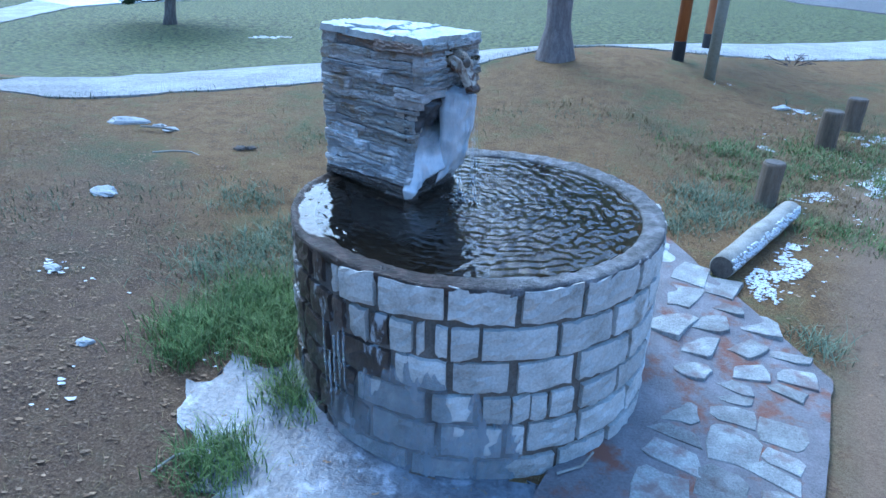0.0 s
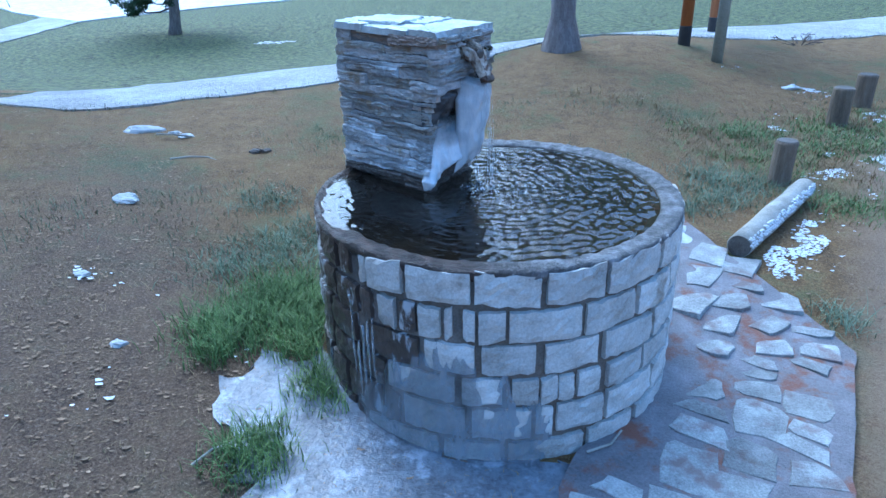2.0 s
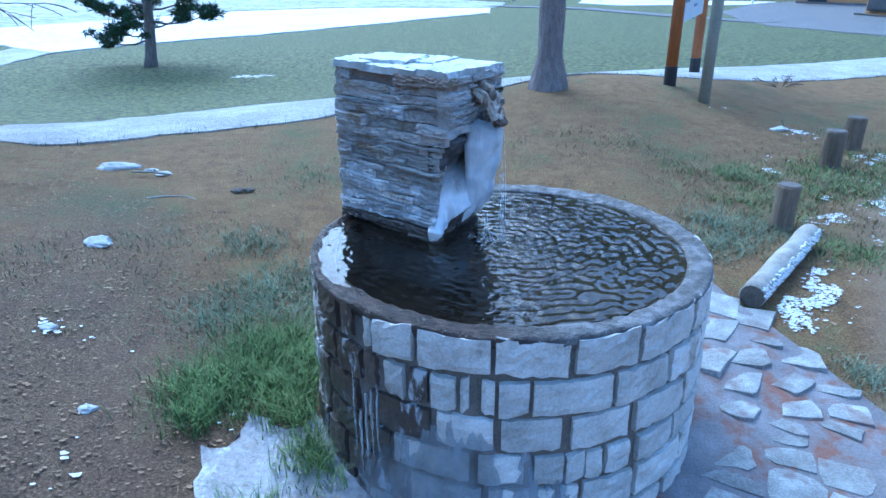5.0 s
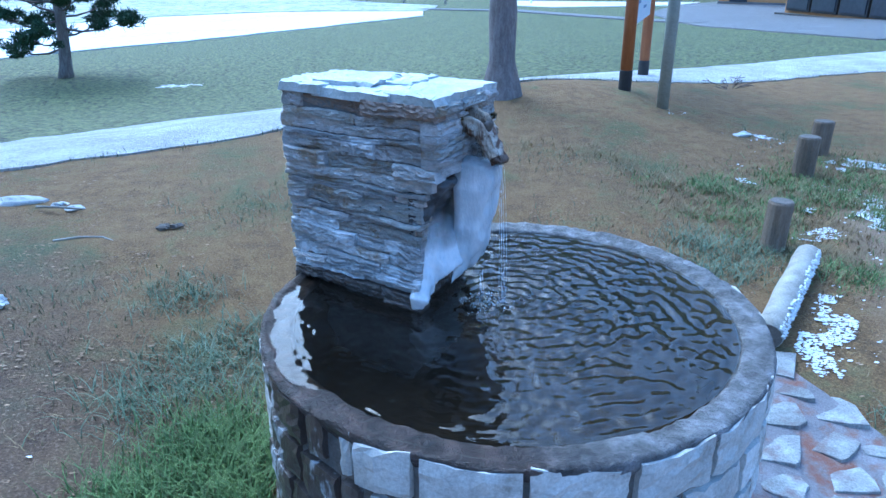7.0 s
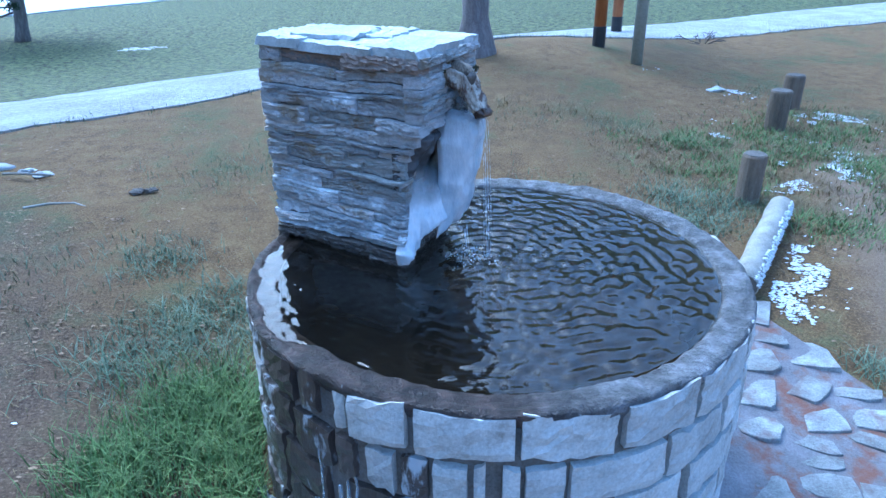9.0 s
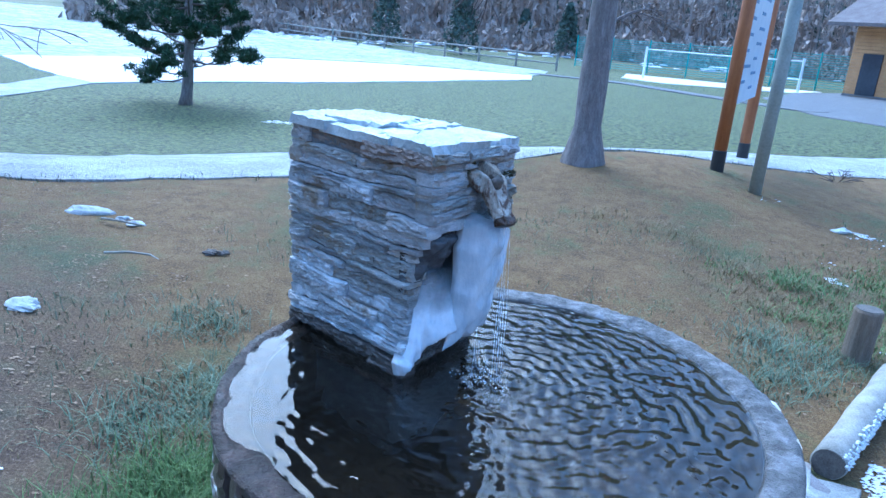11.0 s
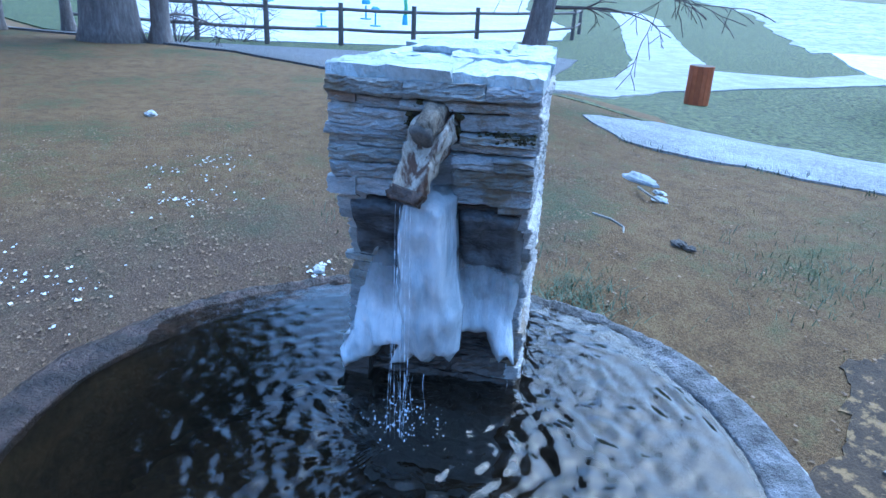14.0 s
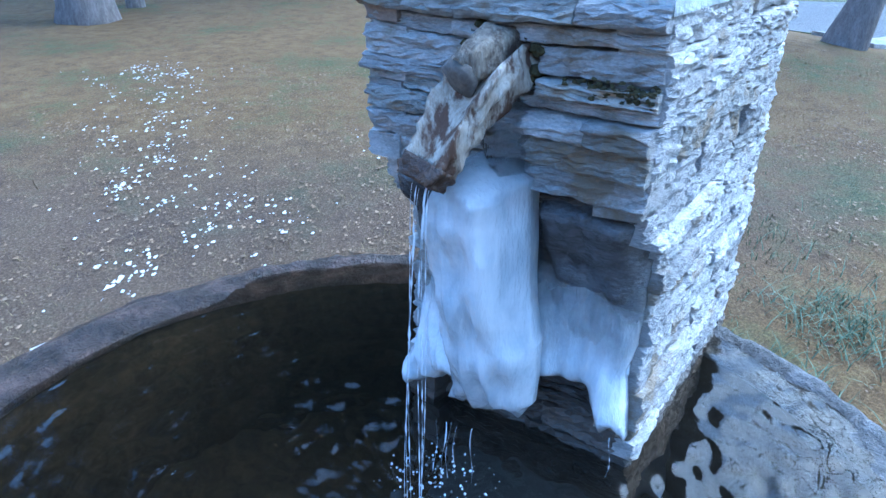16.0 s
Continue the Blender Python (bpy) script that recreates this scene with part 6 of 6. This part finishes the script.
TUSSOCK = [(0.9, 3.6, 0.35), (0.2, 3.5, 0.3), (1.5, 3.3, 0.25), (-1.2, 2.6, 0.5), (-1.9, 1.2, 0.4), (0.6, 2.0, 0.4), (-0.4, 2.9, 0.35), (-2.6, 0.9, 0.4), (3.4, 4.4, 0.5), (2.6, 5.3, 0.2)]
blades("grass", scatter(24000, -3.4, 4.0, 0.4, 5.0, 77, lambda x, y: free(x, y) * min(1, near(x, y, TUSSOCK) ** 1.4)), GRASS_GREY, "thin grey-green grass in the dry turf", (0.02, 0.06), 0.0026, 1.5, 78)


def turf(x, y):
    if not free(x, y) or (0.2 < x < 1.56 and -1.6 < y < 0.95 and x > 0.4 - 0.2 * y) or off_mound(x, y) > 0 or (x > 1.5 and y < 0.4):
        return 0.0
    d = math.hypot(x, y)
    return (0.55 + 0.6 * wav(x, y, 2, 1.3)) * step01(7.5, 1.0, d)


def fringe(x, y):
    return max(math.exp(-((off_segment(x, y, p, q) - 0.02) / 0.07) ** 2) for p, q in zip(STRIP[1:10], STRIP[2:11])) * (0.4 + wav(x, y, 22, 3.0))


def off_segment(x, y, p, q):
    ux, uy = q[0] - p[0], q[1] - p[1]
    k = min(1.0, max(0.0, ((x - p[0]) * ux + (y - p[1]) * uy) / (ux * ux + uy * uy)))
    return math.hypot(x - p[0] - k * ux, y - p[1] - k * uy)


blades("grass", scatter(60000, -4.6, 8.0, 3.0, 9.2, 87, fringe), GRASS_GREY, "ragged dark grass fringe along the footpath", (0.02, 0.07), 0.004, 1.2, 88)
STRAW = [(1.25, 3.75, 0.16), (1.5, 3.6, 0.12), (2.3, 2.9, 0.12), (2.0, 2.4, 0.10), (0.75, 3.9, 0.14)]
blades("dry_grass", scatter(9000, 0.3, 2.8, 2.0, 4.4, 89, lambda x, y: min(1, near(x, y, STRAW) ** 1.3)), GRASS_DRY, "pale straw tussocks bent flat in the turf", (0.03, 0.10), 0.0026, 2.2, 90)
blades("dry_grass", scatter(110000, -6.0, 5.0, -2.4, 6.2, 79, turf), GRASS_DRY, "short dry blades in the brown turf", (0.006, 0.026), 0.0024, 2.6, 80)
flakes("leaf_litter", scatter(90000, -5.2, 4.5, -2.8, 4.6, 81, lambda x, y: free(x, y) * (0.24 + 0.65 * step01(0.2, 1.4, -0.8 * x - 0.55 * y)) * (0.5 + wav(x, y, 8, 2.0)) * (0 if (0.2 < x < 1.5 and y < 0.9) else 1)), LEAF, "dead leaves and needles scattered over the turf", "leaf litter", (0.005, 0.016), 82, 0.5, 0.15)
blades("dry_needles", scatter(80000, -4.6, 3.6, -2.6, 4.4, 85, lambda x, y: turf(x, y) * (0.45 + 0.55 * step01(-0.2, 0.5, wav(x, y, 12, 1.7)))), LEAF, "brown needles and stalks lying over the turf", (0.004, 0.010), 0.0019, 4.5, 86)
flakes("frost_patch", scatter(500, -6.2, -5.0, 15.0, 15.6, 93, lambda x, y: near(x, y, [(-5.8, 15.25, 0.22), (-5.4, 15.35, 0.2)])), SNOW, "small frost patch left on the lawn", "frost", (0.03, 0.09), 94, 0.1, 0.2)
FROST_SPOTS = [(-2.05, 0.30, 0.10), (-1.75, 0.18, 0.09), (-1.55, -0.5, 0.09), (1.66, 0.78, 0.12), (1.83, 1.0, 0.15), (1.98, 1.22, 0.14), (2.45, 1.75, 0.2), (2.75, 2.2, 0.2), (2.9, 3.0, 0.15), (3.3, 2.7, 0.25),
               (-4.7, -2.5, 0.4), (-4.1, -2.2, 0.3), (-3.4, -1.9, 0.35), (-2.9, -1.65, 0.3), (-2.5, -1.5, 0.3), (-1.75, -1.3, 0.22), (-2.1, -1.0, 0.3), (-4.0, -0.2, 0.25), (-3.2, -0.3, 0.25), (3.1, 4.4, 0.2), (2.5, 3.6, 0.12), (2.55, 5.2, 0.12), (-1.0, -0.3, 0.08)]
flakes("snow_crumbs", scatter(130000, -5.6, 4.0, -3.4, 5.4, 83, lambda x, y: free(x, y) * 0.9 * near(x, y, FROST_SPOTS) ** 1.3 * step01(0.0, 0.35, wav(x, y, 6, 5) + 0.8 * wav(x, y, 16, 19))), SNOW, "crumbs of old snow caught in the turf", "snow", (0.004, 0.020), 84, 0.5, 0.25)

# ---- paving stones ----
paving = bpy.data.objects["paving_bed"]
rnd = random.Random(33)
BED = [(0.80, 0.35), (1.02, 0.95), (1.12, 1.10), (1.22, 0.74), (1.48, 0.10), (1.52, -0.02), (1.30, -0.5), (1.12, -0.9), (0.86, -1.5), (0.25, -1.55), (0.28, -0.92), (0.42, -0.72), (0.65, -0.48), (0.78, -0.10)]
ca, sa = math.cos(radians(-24)), math.sin(radians(-24))
for i in range(-9, 10):
    v = -1.7 + rnd.uniform(0, 0.12)
    while v < 1.6:
        hv, hu = rnd.choice((0.040, 0.055, 0.070, 0.090, 0.110)) * rnd.uniform(0.85, 1.15), rnd.uniform(0.070, 0.105)
        v += hv
        gu, gv = 0.19 * i + rnd.uniform(-0.03, 0.03), v
        v += hv + rnd.uniform(0.004, 0.045)
        x, y = 0.9 + ca * gu - sa * gv, -0.2 + sa * gu + ca * gv
        if rnd.random() < 0.10 or not inside(BED, x, y) or math.hypot(x, y) < 0.83:
            continue
        bm = bmesh.new()
        turn_a = radians(-24) + rnd.gauss(0, 0.16)
        z = ground_z(x, y) + 0.022
        skew, taper = rnd.uniform(-0.3, 0.3), rnd.uniform(-0.25, 0.25)
        rise, tilt = rnd.uniform(0.0015, 0.006), (rnd.uniform(-0.03, 0.03), rnd.uniform(-0.03, 0.03))
        base, edge, top = [], [], []
        outline = []
        for sx, sy in ((-1, -1), (1, -1), (1, 1), (-1, 1)):
            cut = rnd.random()
            kx, ky = rnd.uniform(0.84, 1.08), rnd.uniform(0.84, 1.08)
            if cut < 0.35:
                chip = rnd.uniform(0.2, 0.55)
                pair = [(sx * kx, sy * ky * (1 - chip)), (sx * kx * (1 - chip), sy * ky)]
                outline += pair if sx * sy > 0 else pair[::-1]
            else:
                outline.append((sx * kx, sy * ky))
            along = rnd.uniform(-0.25, 0.25)
            outline.append((along, sy * rnd.uniform(0.88, 1.04)) if sx * sy > 0 else (sx * rnd.uniform(0.88, 1.04), along))
        n = len(outline)
        outline.sort(key=lambda p: math.atan2(p[1], p[0]))
        for ox, oy in outline:
            px, py = hu * ox, hv * oy
            px = px * (1 + taper * oy) + skew * py * 0.6
            for ring, f, h in ((base, 1.03, -0.022), (edge, 0.985, rise * 0.6), (top, 0.95, rise + rnd.uniform(-0.0012, 0.0012))):
                qx, qy = f * (px * math.cos(turn_a) - py * math.sin(turn_a)), f * (px * math.sin(turn_a) + py * math.cos(turn_a))
                ring.append(bm.verts.new((x + qx, y + qy, z + h + (px * tilt[0] + py * tilt[1]) * (h > 0))))
        for r0, r1 in ((base, edge), (edge, top)):
            for c in range(n):
                bm.faces.new((r0[c], r0[(c + 1) % n], r1[(c + 1) % n], r1[c]))
        mid_v = bm.verts.new((x, y, z + rise + rnd.uniform(-0.002, 0.003)))
        for c in range(n):
            bm.faces.new((top[c], top[(c + 1) % n], mid_v))
        bmesh.ops.recalc_face_normals(bm, faces=bm.faces)
        part("paving_stone", bm, PAVER, paving)
